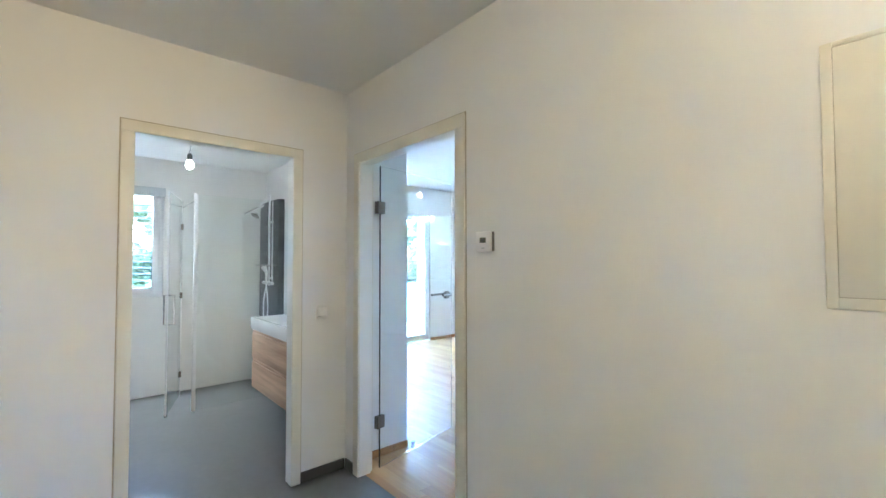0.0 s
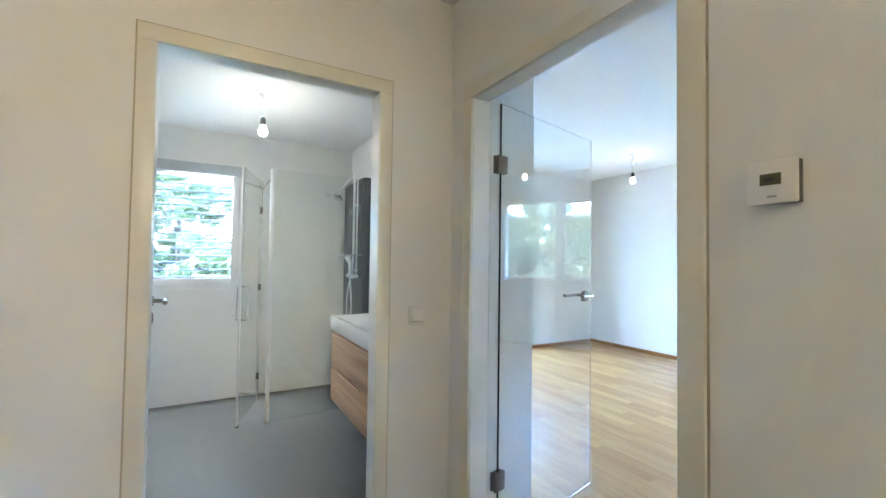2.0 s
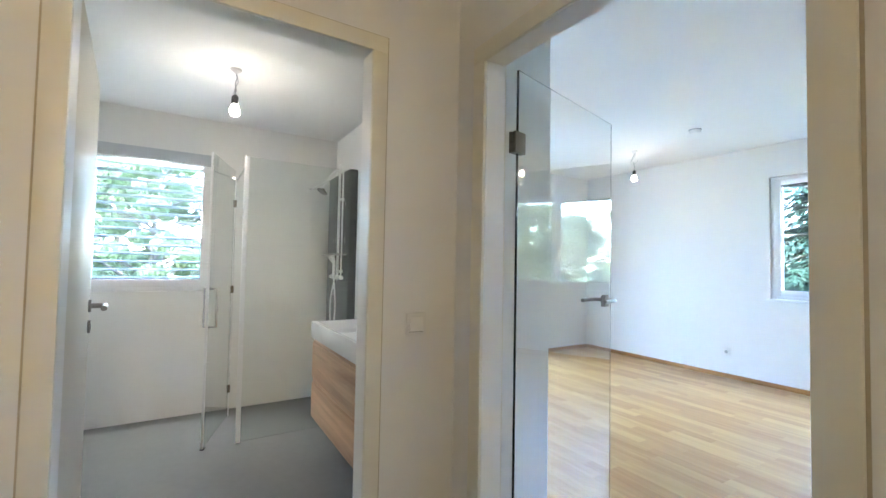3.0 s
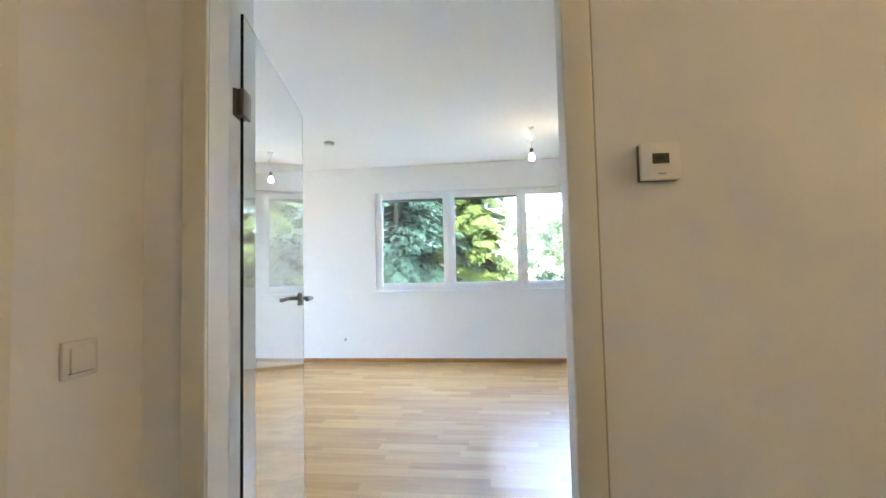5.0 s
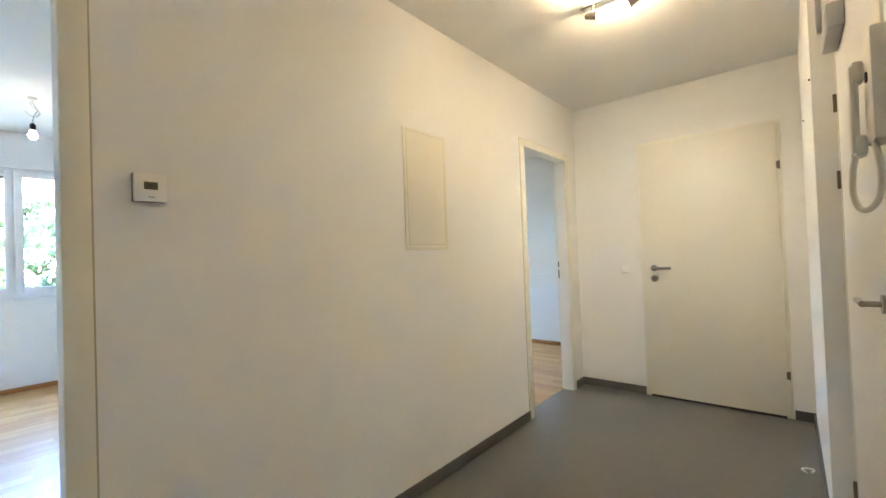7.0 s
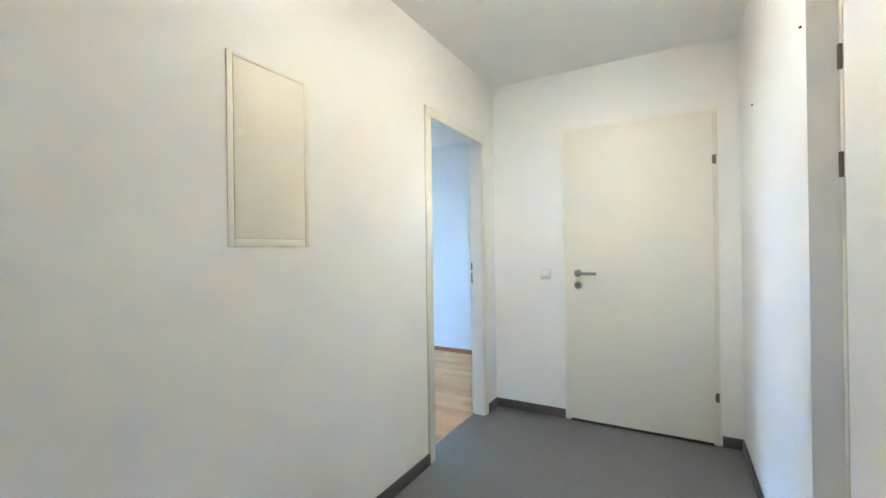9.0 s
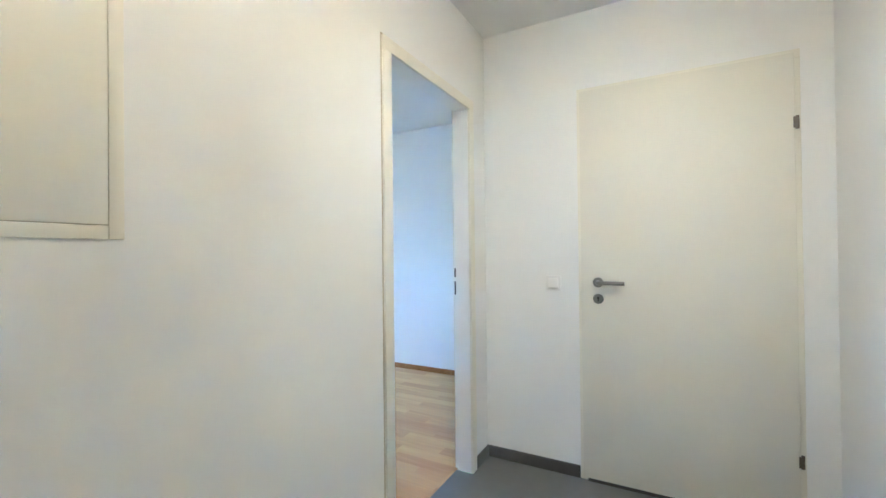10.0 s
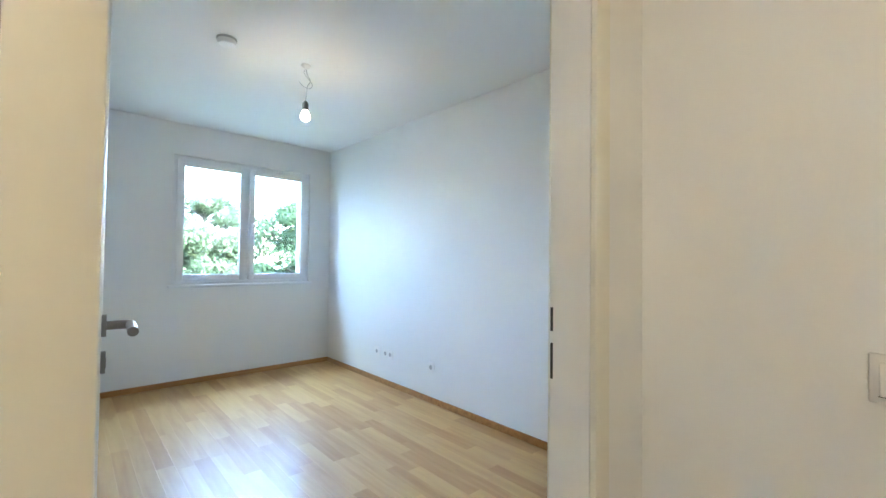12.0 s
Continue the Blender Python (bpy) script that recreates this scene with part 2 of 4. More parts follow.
M_BARK = mat("bark", (0.03, 0.024, 0.018), 0.9, var=0.3, scale=6, bump=0.6, bscale=20)
M_GRASS = mat("grass", (0.07, 0.12, 0.03), 0.9, var=0.3, scale=0.4, bump=0.5, bscale=8, fine=6)


def leaf_mat(name, a, b_):
    ma = bpy.data.materials.new(name)
    ma.use_nodes = True
    nt = ma.node_tree
    b = nt.nodes["Principled BSDF"]
    geo = nt.nodes.new("ShaderNodeNewGeometry")
    ramp = nt.nodes.new("ShaderNodeValToRGB")
    ramp.color_ramp.elements[0].color, ramp.color_ramp.elements[1].color = (*a, 1), (*b_, 1)
    nt.links.new(geo.outputs["Random Per Island"], ramp.inputs[0])
    nt.links.new(ramp.outputs[0], b.inputs["Base Color"])
    b.inputs["Roughness"].default_value = 0.6
    b.inputs["Specular IOR Level"].default_value = 0.12
    thin, mix = nt.nodes.new("ShaderNodeBsdfTranslucent"), nt.nodes.new("ShaderNodeMixShader")
    nt.links.new(ramp.outputs[0], thin.inputs["Color"])
    mix.inputs[0].default_value = 0.45
    nt.links.new(b.outputs[0], mix.inputs[1])
    nt.links.new(thin.outputs[0], mix.inputs[2])
    nt.links.new(mix.outputs[0], nt.nodes["Material Output"].inputs["Surface"])
    return ma


M_LEAFD = leaf_mat("leaves_conifer", (0.012, 0.028, 0.020), (0.028, 0.056, 0.036))
M_LEAFL = leaf_mat("leaves_light", (0.048, 0.070, 0.016), (0.085, 0.112, 0.030))
# lightened leaf colour, with the haze over the garden trees painted into it
M_LEAFP = leaf_mat("leaves_hazed", (0.066, 0.092, 0.045), (0.105, 0.135, 0.070))
M_LEAFM = leaf_mat("leaves_mid", (0.024, 0.044, 0.018), (0.046, 0.074, 0.030))

# ---- plan ----
T = 0.105
PANELX = -2.02
HX, HY, STEPX, STEPY = 4.624, -1.667, 3.15, -1.59
H_HALL, H_LIV, H_BATH, H_BED = 2.50, 2.63, 2.43, 2.49
LX, LX2, LY = -3.05, 3.30, 4.50
BX, BY0, BY1 = -2.62, -1.72, 0.337
SX0, SX1, SY = 3.42, 5.974, 4.196
OUT = 0.36


def wall(name, axis, p0, p1, a0, a1, z0, z1, holes=(), material=None):
    """A wall slab between p0 and p1 across, from a0 to a1 along, with rectangular holes (a0, a1, z0, z1)."""
    xs = sorted({a0, a1, *[h[0] for h in holes], *[h[1] for h in holes]})
    zs = sorted({z0, z1, *[h[2] for h in holes], *[h[3] for h in holes]})

    def solid(i, k):
        if not (0 <= i < len(xs) - 1 and 0 <= k < len(zs) - 1):
            return False
        u, w = (xs[i] + xs[i + 1]) / 2, (zs[k] + zs[k + 1]) / 2
        return not any(h[0] < u < h[1] and h[2] < w < h[3] for h in holes)

    bm = bmesh.new()
    vs = {}

    def vert(i, k, p):
        if (i, k, p) not in vs:
            vs[i, k, p] = bm.verts.new((xs[i], p, zs[k]) if axis == "x" else (p, xs[i], zs[k]))
        return vs[i, k, p]

    for i in range(len(xs) - 1):
        for k in range(len(zs) - 1):
            if not solid(i, k):
                continue
            for p in (p0, p1):
                bm.faces.new([vert(i + a, k + b, p) for a, b in ((0, 0), (1, 0), (1, 1), (0, 1))])
            for di, dk, (a, b), (c, d) in ((-1, 0, (0, 0), (0, 1)), (1, 0, (1, 0), (1, 1)), (0, -1, (0, 0), (1, 0)), (0, 1, (0, 1), (1, 1))):
                if not solid(i + di, k + dk):
                    bm.faces.new((vert(i + a, k + b, p0), vert(i + c, k + d, p0), vert(i + c, k + d, p1), vert(i + a, k + b, p1)))
    ob = part(name, bm, material or M_WALL)
    return tagged(ob, label="white painted plaster wall", category="wall", kind="structure")


TOP = 2.78
# hall walls
wall("wall_thermostat", "x", 0.0, T, -0.13, SX1 + 0.15, 0, TOP, [(0.146, 1.121, 0, 2.0295), (3.6255, 4.4165, 0, 2.0345)])
wall("wall_bath_door", "y", -T, 0.0, HY - 0.15, -0.0005, 0, TOP, [(-1.1835, -0.3405, 0, 2.0295)])
wall("wall_white_door", "y", HX, HX + T, STEPY - 0.2, -0.0005, 0, TOP, [(-1.44, -0.57, 0, 2.05)])
wall("wall_front_door", "x", HY - 0.15, HY, 0.0005, STEPX, 0, TOP, [(2.22, 3.12, 0, 2.06)])
wall("wall_step", "x", HY - 0.15, STEPY, STEPX + 0.0005, HX - 0.0005, 0, TOP)
# living room
wall("wall_living_window", "x", LY, LY + OUT, LX - OUT, LX2 + 0.06, 0, TOP, [(-0.62, 2.33, 0.95, 2.27)])
wall("wall_balcony", "y", LX - OUT, LX, 0.49, LY - 0.0005, 0, TOP, [(1.35, 3.22, 0.0, 2.16)])
wall("wall_partition", "y", LX2, SX0, T + 0.0005, SY - 0.0005, 0, TOP)
wall("wall_bath_living", "x", BY1, 0.489, LX - OUT, 0.015, 0, TOP)
wall("wall_bath_stub", "y", -T + 0.002, 0.015, T + 0.0005, BY1 - 0.0005, 0, TOP)
# bathroom
wall("wall_bath_window", "y", LX - OUT, BX, BY0 - 0.15, BY1 - 0.0005, 0, TOP, [(-1.60, -0.70, 1.0, 2.13)], M_BATHWALL)
wall("wall_bath_left", "x", BY0 - 0.15, BY0, BX + 0.0005, -T - 0.0005, 0, TOP, (), M_BATHWALL)
wall("wall_bath_lining", "x", BY1 - 0.012, BY1 - 0.0005, BX + 0.0005, -T - 0.0005, 0, TOP, (), M_BATHWALL)
# bedroom
wall("wall_bedroom_window", "x", SY, SY + OUT, LX2 + 0.061, SX1 + 0.15, 0, TOP, [(4.375, 5.72, 0.95, 2.185)])
wall("wall_bedroom_side", "y", SX1, SX1 + 0.15, T + 0.0005, SY - 0.0005, 0, TOP)


def slab(name, x0, x1, y0, y1, z0, z1, material, label, category):
    return tagged(part(name, box(x0, x1, y0, y1, z0, z1), material), label=label, category=category, kind="structure")


slab("ceiling_hall", 0.001, HX - 0.001, HY, -0.001, H_HALL, TOP, M_CEIL, "white painted hall ceiling", "ceiling")
slab("ceiling_living", LX, LX2, 0.49, LY - 0.001, H_LIV, TOP, M_CEIL, "white painted living room ceiling", "ceiling")
slab("ceiling_living_strip", 0.0155, LX2, T + 0.001, 0.4895, H_LIV, TOP, M_CEIL, "white painted ceiling strip by the glass door", "ceiling")
slab("ceiling_bath", BX, -T - 0.001, BY0, BY1 - 0.013, H_BATH, TOP, M_CEIL, "white painted bathroom ceiling", "ceiling")
slab("ceiling_bedroom", SX0, SX1, T + 0.001, SY - 0.001, H_BED, TOP, M_CEIL, "white painted bedroom ceiling", "ceiling")
slab("roof", LX - OUT, SX1 + 0.15, HY - 0.15, LY + OUT, TOP + 0.002, TOP + 0.25, M_RENDERW, "flat concrete slab above the flat", "roof")

GZ = -0.012
slab("floor_hall", 0.0, HX, HY, 0.0, -0.06, 0.0, M_GREY, "dark grey mottled tile floor of the hall", "floor")
for x0, x1, y0, y1 in ((-T, -0.0002, -1.172, -0.352), (0.17, 1.097, 0.0002, 0.045), (3.656, 4.386, 0.0002, 0.09)):
    slab("threshold", x0, x1, y0, y1, -0.06, 0.0, M_GREY, "dark grey tile strip in a doorway", "threshold")
slab("floor_bath", BX, -T, BY0, BY1 - 0.012, -0.06, 0.0, M_GREY, "dark grey mottled tile floor of the bathroom", "floor")
sub = box(LX, LX2, 0.49, LY, -0.06, GZ)
bm_box(sub, 0.0155, LX2, T, 0.49, -0.06, GZ)
bm_box(sub, 0.158, 1.109, 0.0455, T, -0.06, GZ)
floor_living = tagged(part("floor_living", sub, M_GAP), label="oak strip parquet floor of the living room", category="floor", kind="structure")
sub = box(SX0, SX1, T, SY, -0.06, GZ)
bm_box(sub, 3.64, 4.402, 0.0905, T, -0.06, GZ)
floor_bedroom = tagged(part("floor_bedroom", sub, M_GAP), label="oak strip parquet floor of the bedroom", category="floor", kind="structure")


def skirting(name, runs, material, label, h=0.06, t=0.012):
    """runs: (x0, y0, x1, y1, nx, ny) along a wall, n into the room."""
    for x0, y0, x1, y1, nx, ny in runs:
        xa, xb = sorted((x0, x1))
        ya, yb = sorted((y0, y1))
        if nx:
            xa, xb = sorted((x0 + 0.0006 * nx, x0 + nx * t))
        else:
            ya, yb = sorted((y0 + 0.0006 * ny, y0 + ny * t))
        bm = box(xa, xb, ya, yb, 0.0005, h, 0.002)
        tagged(part(name, bm, material), label=label, category="skirting", kind="structure")


skirting("baseboard", [
    (0.0, -0.306, 0.0, -0.013, 1, 0), (0.0, HY + 0.001, 0.0, -1.218, 1, 0),
    (0.013, 0.0, 0.112, 0.0, 0, -1), (1.155, 0.0, 3.596, 0.0, 0, -1), (4.446, 0.0, HX - 0.001, 0.0, 0, -1),
    (HX, -0.536, HX, -0.013, -1, 0), (HX, STEPY + 0.001, HX, -1.482, -1, 0),
    (STEPX + 0.001, STEPY, HX - 0.013, STEPY, 0, 1), (0.013, HY, 2.12, HY, 0, 1)], M_GREYBASE, "dark grey tile skirting", 0.065)
skirting("baseboard", [
    (LX + 0.013, LY, LX2 - 0.013, LY, 0, -1), (LX, 0.503, LX, 1.345, 1, 0), (LX, 3.225, LX, LY - 0.001, 1, 0),
    (LX2, T + 0.001, LX2, LY - 0.013, -1, 0), (1.16, T, LX2 - 0.013, T, 0, 1), (LX + 0.013, 0.489, 0.002, 0.489, 0, 1),
    (0.015, T + 0.02, 0.015, 0.488, 1, 0)], M_OAKBASE, "narrow brown oak skirting", 0.05, 0.014)
skirting("baseboard", [
    (SX0 + 0.013, SY, SX1 - 0.013, SY, 0, -1), (SX1, T + 0.001, SX1, SY - 0.001, -1, 0), (SX0, T + 0.001, SX0, SY - 0.001, 1, 0),
    (4.45, T, SX1 - 0.013, T, 0, 1)], M_OAKBASE, "narrow brown oak skirting", 0.05, 0.014)


# ---- doors ----
def lever(parent, x, y, z, side, out, material=None, key=True):
    """Lever handle on a rose at (x, y, z); out: sign of local y it stands out to; side: sign of local x the lever points to."""
    material = material or M_STEEL
    bm = tube((x, y, z), (x, y + out * 0.009, z), 0.026, seg=28)
    rose = part("rose", bm, material, parent, "round steel rose")
    bm = bm_path(bmesh.new(), smooth_curve([(x, y + out * 0.008, z), (x, y + out * 0.035, z), (x + side * 0.006, y + out * 0.05, z), (x + side * 0.025, y + out * 0.055, z), (x + side * 0.13, y + out * 0.055, z)], 5), 0.0105, 16)
    part("handle", bm, material, parent, "brushed steel lever handle")
    if key:
        bm = tube((x, y, z - 0.085), (x, y + out * 0.009, z - 0.085), 0.026, seg=28)
        part("key_rose", bm, material, parent, "round steel keyhole rose")
        bm = tube((x, y + out * 0.008, z - 0.08), (x, y + out * 0.0098, z - 0.08), 0.006, seg=12)
        bm_box(bm, x - 0.003, x + 0.003, y + out * 0.0089 - 0.0009, y + out * 0.0089 + 0.0009, z - 0.098, z - 0.082)
        part("keyhole", bm, M_DARK, parent)
    return rose


def door_frame(m, outer, top, label, name, depth=T, fw=0.06, proud=0.012):
    """A cased opening: local x along the wall, local y into it, hall face at 0."""
    d = empty(name, m, label, "door", kind="structure")
    h = outer / 2
    r = 0.018
    for y0, y1, w in ((-proud, 0.0015, fw), (depth - 0.0015, depth + 0.002, fw - r)):
        bm = bmesh.new()
        bm_box(bm, -h, -h + w, y0, y1, 0.0005, top - w, 0.003)
        bm_box(bm, h - w, h, y0, y1, 0.0005, top - w, 0.003)
        bm_box(bm, -h, h, y0, y1, top - w, top, 0.003)
        part("casing", bm, M_FRAME, d)
    c = h - fw
    for y0, y1, i, nm in ((0.002, 0.083, 0.0, "lining"), (0.0832, depth - 0.002, r, "rebate")):
        bm = bmesh.new()
        bm_box(bm, -c - 0.029, -c - i, y0, y1, 0.0005, top - fw + i)
        bm_box(bm, c + i, c + 0.029, y0, y1, 0.0005, top - fw + i)
        bm_box(bm, -c - 0.029, c + 0.029, y0, y1, top - fw + i + 0.0005, top - fw + 0.029)
        part(nm, bm, M_LINING, d, "enamelled reveal, whitened for the daylight on it")
    # thin olive strip on the plaster, painting the shadow along the casing
    bm = bmesh.new()
    g, gy = 0.006, -0.002
    bm_box(bm, -h - g, -h - 0.0003, gy, -0.0004, 0.001, top + g)
    bm_box(bm, h + 0.0003, h + g, gy, -0.0004, 0.001, top + g)
    bm_box(bm, -h, h, gy, -0.0004, top + 0.0003, top + g)
    part("shade_strip", bm, M_EDGESHADE, d, "olive strip painted as the casing's shadow line")
    return d


door_bath = door_frame(pose(0, -0.762, 0, 0, 0, 90), 0.904, 2.06, "cream bathroom door standing open, leaf turned into the bathroom", "door_1", fw=0.056)
door_living = door_frame(pose(0.6335, 0, 0), 1.035, 2.06, "cream cased opening with a clear glass door standing open", "door_2", fw=0.064)
door_bed = door_frame(pose(4.021, 0, 0), 0.842, 2.06, "cream bedroom door standing open, leaf turned into the bedroom", "door_3", fw=0.055)


def open_leaf(parent, m, width):
    """A door leaf from its hinge along local +x, handle at the far end, both faces."""
    leaf = part("leaf", box(0.0, width, -0.02, 0.02, 0.008, 2.0, 0.003), M_LEAF, parent, "cream laminate door leaf", m)
    lever(leaf, width - 0.06, 0.02, 1.06, -1, 1)
    lever(leaf, width - 0.06, -0.02, 1.06, -1, -1)
    bm = box(width - 0.0005, width + 0.0015, -0.01, 0.01, 0.93, 1.10)
    part("lock_plate", bm, M_STEEL, leaf, "steel lock plate")
    return leaf


def strikes(parent, x, y, side):
    for z0, z1 in ((1.075, 1.125), (0.975, 1.05)):
        part("strike_plate", box(x - 0.0015, x + 0.0015, y - 0.008, y + 0.006, z0, z1), M_DARK, parent, "dark strike recess")


# bathroom leaf lies along -x, hinged at the far jamb
open_leaf(door_bath, pose(-0.425, T + 0.025, 0, 0, 0, 95), 0.80)
open_leaf(door_bed, pose(-0.388, T + 0.025, 0, 0, 0, 86.1), 0.78)
strikes(door_bed, 0.3835, 0.094, 1)

# glass door of the living room
GA = math.degrees(math.atan2(0.81, -0.19))
GM = pose(0.179 - 0.6335, 0.149, 0, 0, 0, GA)
gleaf = part("glass_leaf", box(0.004, 0.832, -0.004, 0.004, 0.012, 2.0), M_DOORGLASS, door_living, "clear glass door leaf", GM)
gleaf.visible_shadow = False
part("glass_edge", box(0.0, 0.0036, -0.004, 0.004, 0.012, 2.0), M_GLASSEDGE, gleaf, "dark green cut glass edge")
for z in (1.72, 0.31):
    bm = box(-0.03, 0.035, -0.016, -0.005, z - 0.04, z + 0.04, 0.002)
    bm_box(bm, -0.03, 0.035, 0.005, 0.016, z - 0.04, z + 0.04, 0.002)
    bm_tube(bm, (-0.012, 0, z - 0.04), (-0.012, 0, z + 0.04), 0.011, seg=14)
    part("hinge", bm, M_HINGE, gleaf, "steel glass door hinge")
for o in (1, -1):
    bm = tube((0.768, o * 0.0045, 1.095), (0.768, o * 0.014, 1.095), 0.027, seg=28)
    bm_box(bm, 0.744, 0.792, o * 0.009 - 0.0045, o * 0.009 + 0.0045, 1.062, 1.095, 0.002)
    part("lock_case", bm, M_STEEL, gleaf, "steel lock rose")
    bm = bm_path(bmesh.new(), smooth_curve([(0.768, o * 0.016, 1.095), (0.768, o * 0.045, 1.095), (0.755, o * 0.055, 1.095), (0.735, o * 0.058, 1.095), (0.64, o * 0.058, 1.095)], 5), 0.009, 14)
    part("handle", bm, M_STEEL, gleaf, "steel lever handle")

# closed white door at the end of the hall
d4 = empty("door_4", pose(HX, -1.008, 0, 0, 0, -90), "closed cream white laminate door with steel lever", "door", kind="structure")
bm = bmesh.new()
bm_box(bm, -0.468, -0.43, -0.010, 0.10, 0.0005, 2.045, 0.003)
bm_box(bm, 0.43, 0.468, -0.010, 0.10, 0.0005, 2.045, 0.003)
bm_box(bm, -0.468, 0.468, -0.010, 0.10, 2.045, 2.082, 0.003)
part("frame", bm, M_FRAME, d4)
leaf4 = part("leaf", box(-0.452, 0.444, -0.028, 0.02, 0.020, 2.062, 0.003), M_LEAF, d4, "smooth cream door leaf")
# solid dark strip filling the gap, in place of the shade under the leaf
part("sill_shade", box(-0.429, 0.429, -0.022, 0.08, 0.0008, 0.019), M_DARK, d4, "dark strip put in for the shade under the leaf")
lever(leaf4, -0.366, -0.028, 1.05, 1, -1)
for z in (1.76, 0.30):
    bm = tube((0.4525, -0.024, z - 0.028), (0.4525, -0.024, z + 0.028), 0.007, seg=12)
    bm_box(bm, 0.438, 0.452, -0.0305, -0.0275, z - 0.024, z + 0.024)
    part("hinge", bm, M_HINGE, d4, "steel door hinge")

# front door in the side wall
d5 = empty("door_5", pose(2.67, HY, 0, 0, 0, 180), "closed white front door with door closer", "door", kind="structure")
bm = bmesh.new()
bm_box(bm, -0.478, -0.452, -0.006, 0.12, 0.0005, 2.055, 0.002)
bm_box(bm, 0.445, 0.53, -0.006, 0.12, 0.0005, 2.055, 0.002)
bm_box(bm, -0.478, 0.53, -0.006, 0.12, 2.0555, 2.12, 0.002)
part("frame", bm, M_FRAME, d5)
leaf5 = part("leaf", box(-0.449, 0.442, -0.004, 0.04, 0.01, 2.05, 0.003), M_WALL, d5, "plain white door leaf")
bm = tube((0.39, -0.004, 1.06), (0.39, -0.010, 1.06), 0.022, seg=24)
bm_tube(bm, (0.39, -0.009, 1.06), (0.39, -0.042, 1.06), 0.007, seg=14)
bm_tube(bm, (0.396, -0.042, 1.06), (0.29, -0.042, 1.06), 0.0075, seg=14)
part("handle", bm, M_STEEL, leaf5, "brushed steel handle")
bm = tube((0.04, -0.004, 1.47), (0.04, -0.016, 1.47), 0.012, seg=18)
part("door_viewer", bm, M_STEEL, leaf5, "small steel door viewer")
for z in (1.75, 1.45, 0.25):
    part("hinge", tube((-0.4505, -0.012, z - 0.035), (-0.4505, -0.012, z + 0.035), 0.006, seg=12), M_HINGE, d5, "steel door hinge")
bm = box(-0.32, -0.06, -0.05, -0.0045, 1.905, 1.985, 0.006)
part("closer_body", bm, M_GREYPL, leaf5, "grey door closer body")
bm = box(-0.24, -0.21, -0.066, -0.0505, 1.955, 2.09, 0.003)
bm_box(bm, -0.24, -0.0, -0.066, -0.05, 2.088, 2.108, 0.003)
part("closer_arm", bm, M_GREYPL, leaf5, "folding arm of the door closer")


# ---- windows ----
def window(name, m, w, z0, z1, sashes, label, sill=True, handles=()):
    """Local x along the wall, y outwards from the room face, sashes: list of (x0, x1)."""
    win = empty(name, m, label, "window", kind="structure")
    h = w / 2
    f = 0.055
    bm = bmesh.new()
    bm_box(bm, -h, -h + f, 0.03, 0.11, z0, z1, 0.004)
    bm_box(bm, h - f, h, 0.03, 0.11, z0, z1, 0.004)
    bm_box(bm, -h + f, h - f, 0.03, 0.11, z1 - f, z1, 0.004)
    bm_box(bm, -h + f, h - f, 0.03, 0.11, z0, z0 + f, 0.004)
    for (a0, a1), (b0, b1) in zip(sashes, sashes[1:]):
        if b0 - a1 > 0.01:
            bm_box(bm, a1 - 0.01, b0 + 0.01, 0.03, 0.11, z0 + f, z1 - f, 0.004)
    part("window_frame", bm, M_PVC, win, "white plastic window frame")
    for i, (a0, a1) in enumerate(sashes):
        s = 0.06
        lo, hi = z0 + 0.035, z1 - 0.035
        bm = bmesh.new()
        bm_box(bm, a0, a0 + s, 0.012, 0.075, lo, hi, 0.005)
        bm_box(bm, a1 - s, a1, 0.012, 0.075, lo, hi, 0.005)
        bm_box(bm, a0 + s, a1 - s, 0.012, 0.075, lo, lo + s, 0.005)
        bm_box(bm, a0 + s, a1 - s, 0.012, 0.075, hi - s, hi, 0.005)
        sash = part("sash", bm, M_PVC, win, "white plastic sash")
        pane = part("pane", box(a0 + s - 0.008, a1 - s + 0.008, 0.04, 0.05, lo + s - 0.008, hi - s + 0.008), M_GLASS, sash, "clear window pane")
        pane.visible_shadow = False
        bm = bmesh.new()
        g = 0.005
        for q in ((a0 + s, a0 + s + g, lo + s, hi - s), (a1 - s - g, a1 - s, lo + s, hi - s), (a0 + s, a1 - s, lo + s, lo + s + g), (a0 + s, a1 - s, hi - s - g, hi - s)):
            bm_box(bm, q[0], q[1], 0.032, 0.039, q[2], q[3])
        part("gasket", bm, M_DARK, sash, "black glazing gasket")
        if i in handles:
            hx = a1 - s / 2 if handles[i] > 0 else a0 + s / 2
            zc = (z0 + z1) / 2 if z0 > 0.5 else 1.05
            bm = box(hx - 0.014, hx + 0.014, -0.002, 0.0115, zc - 0.035, zc + 0.035, 0.003)
            bm_box(bm, hx - 0.009, hx + 0.009, -0.05, -0.0025, zc - 0.009, zc + 0.009, 0.002)
            bm_box(bm, hx - 0.010, hx + 0.010, -0.055, -0.04, zc - 0.12, zc + 0.012, 0.004)
            part("window_handle", bm, M_WHITE, sash, "white window handle")
    if sill:
        part("window_sill", box(-h - 0.03, h + 0.03, -0.035, 0.028, z0 - 0.028, z0 - 0.002, 0.006), M_PVC, win, "white window sill board")
        part("outer_sill", box(-h, h, 0.112, 0.40, z0 - 0.03, z0 - 0.002), M_STEEL, win, "metal outer sill")
    return win


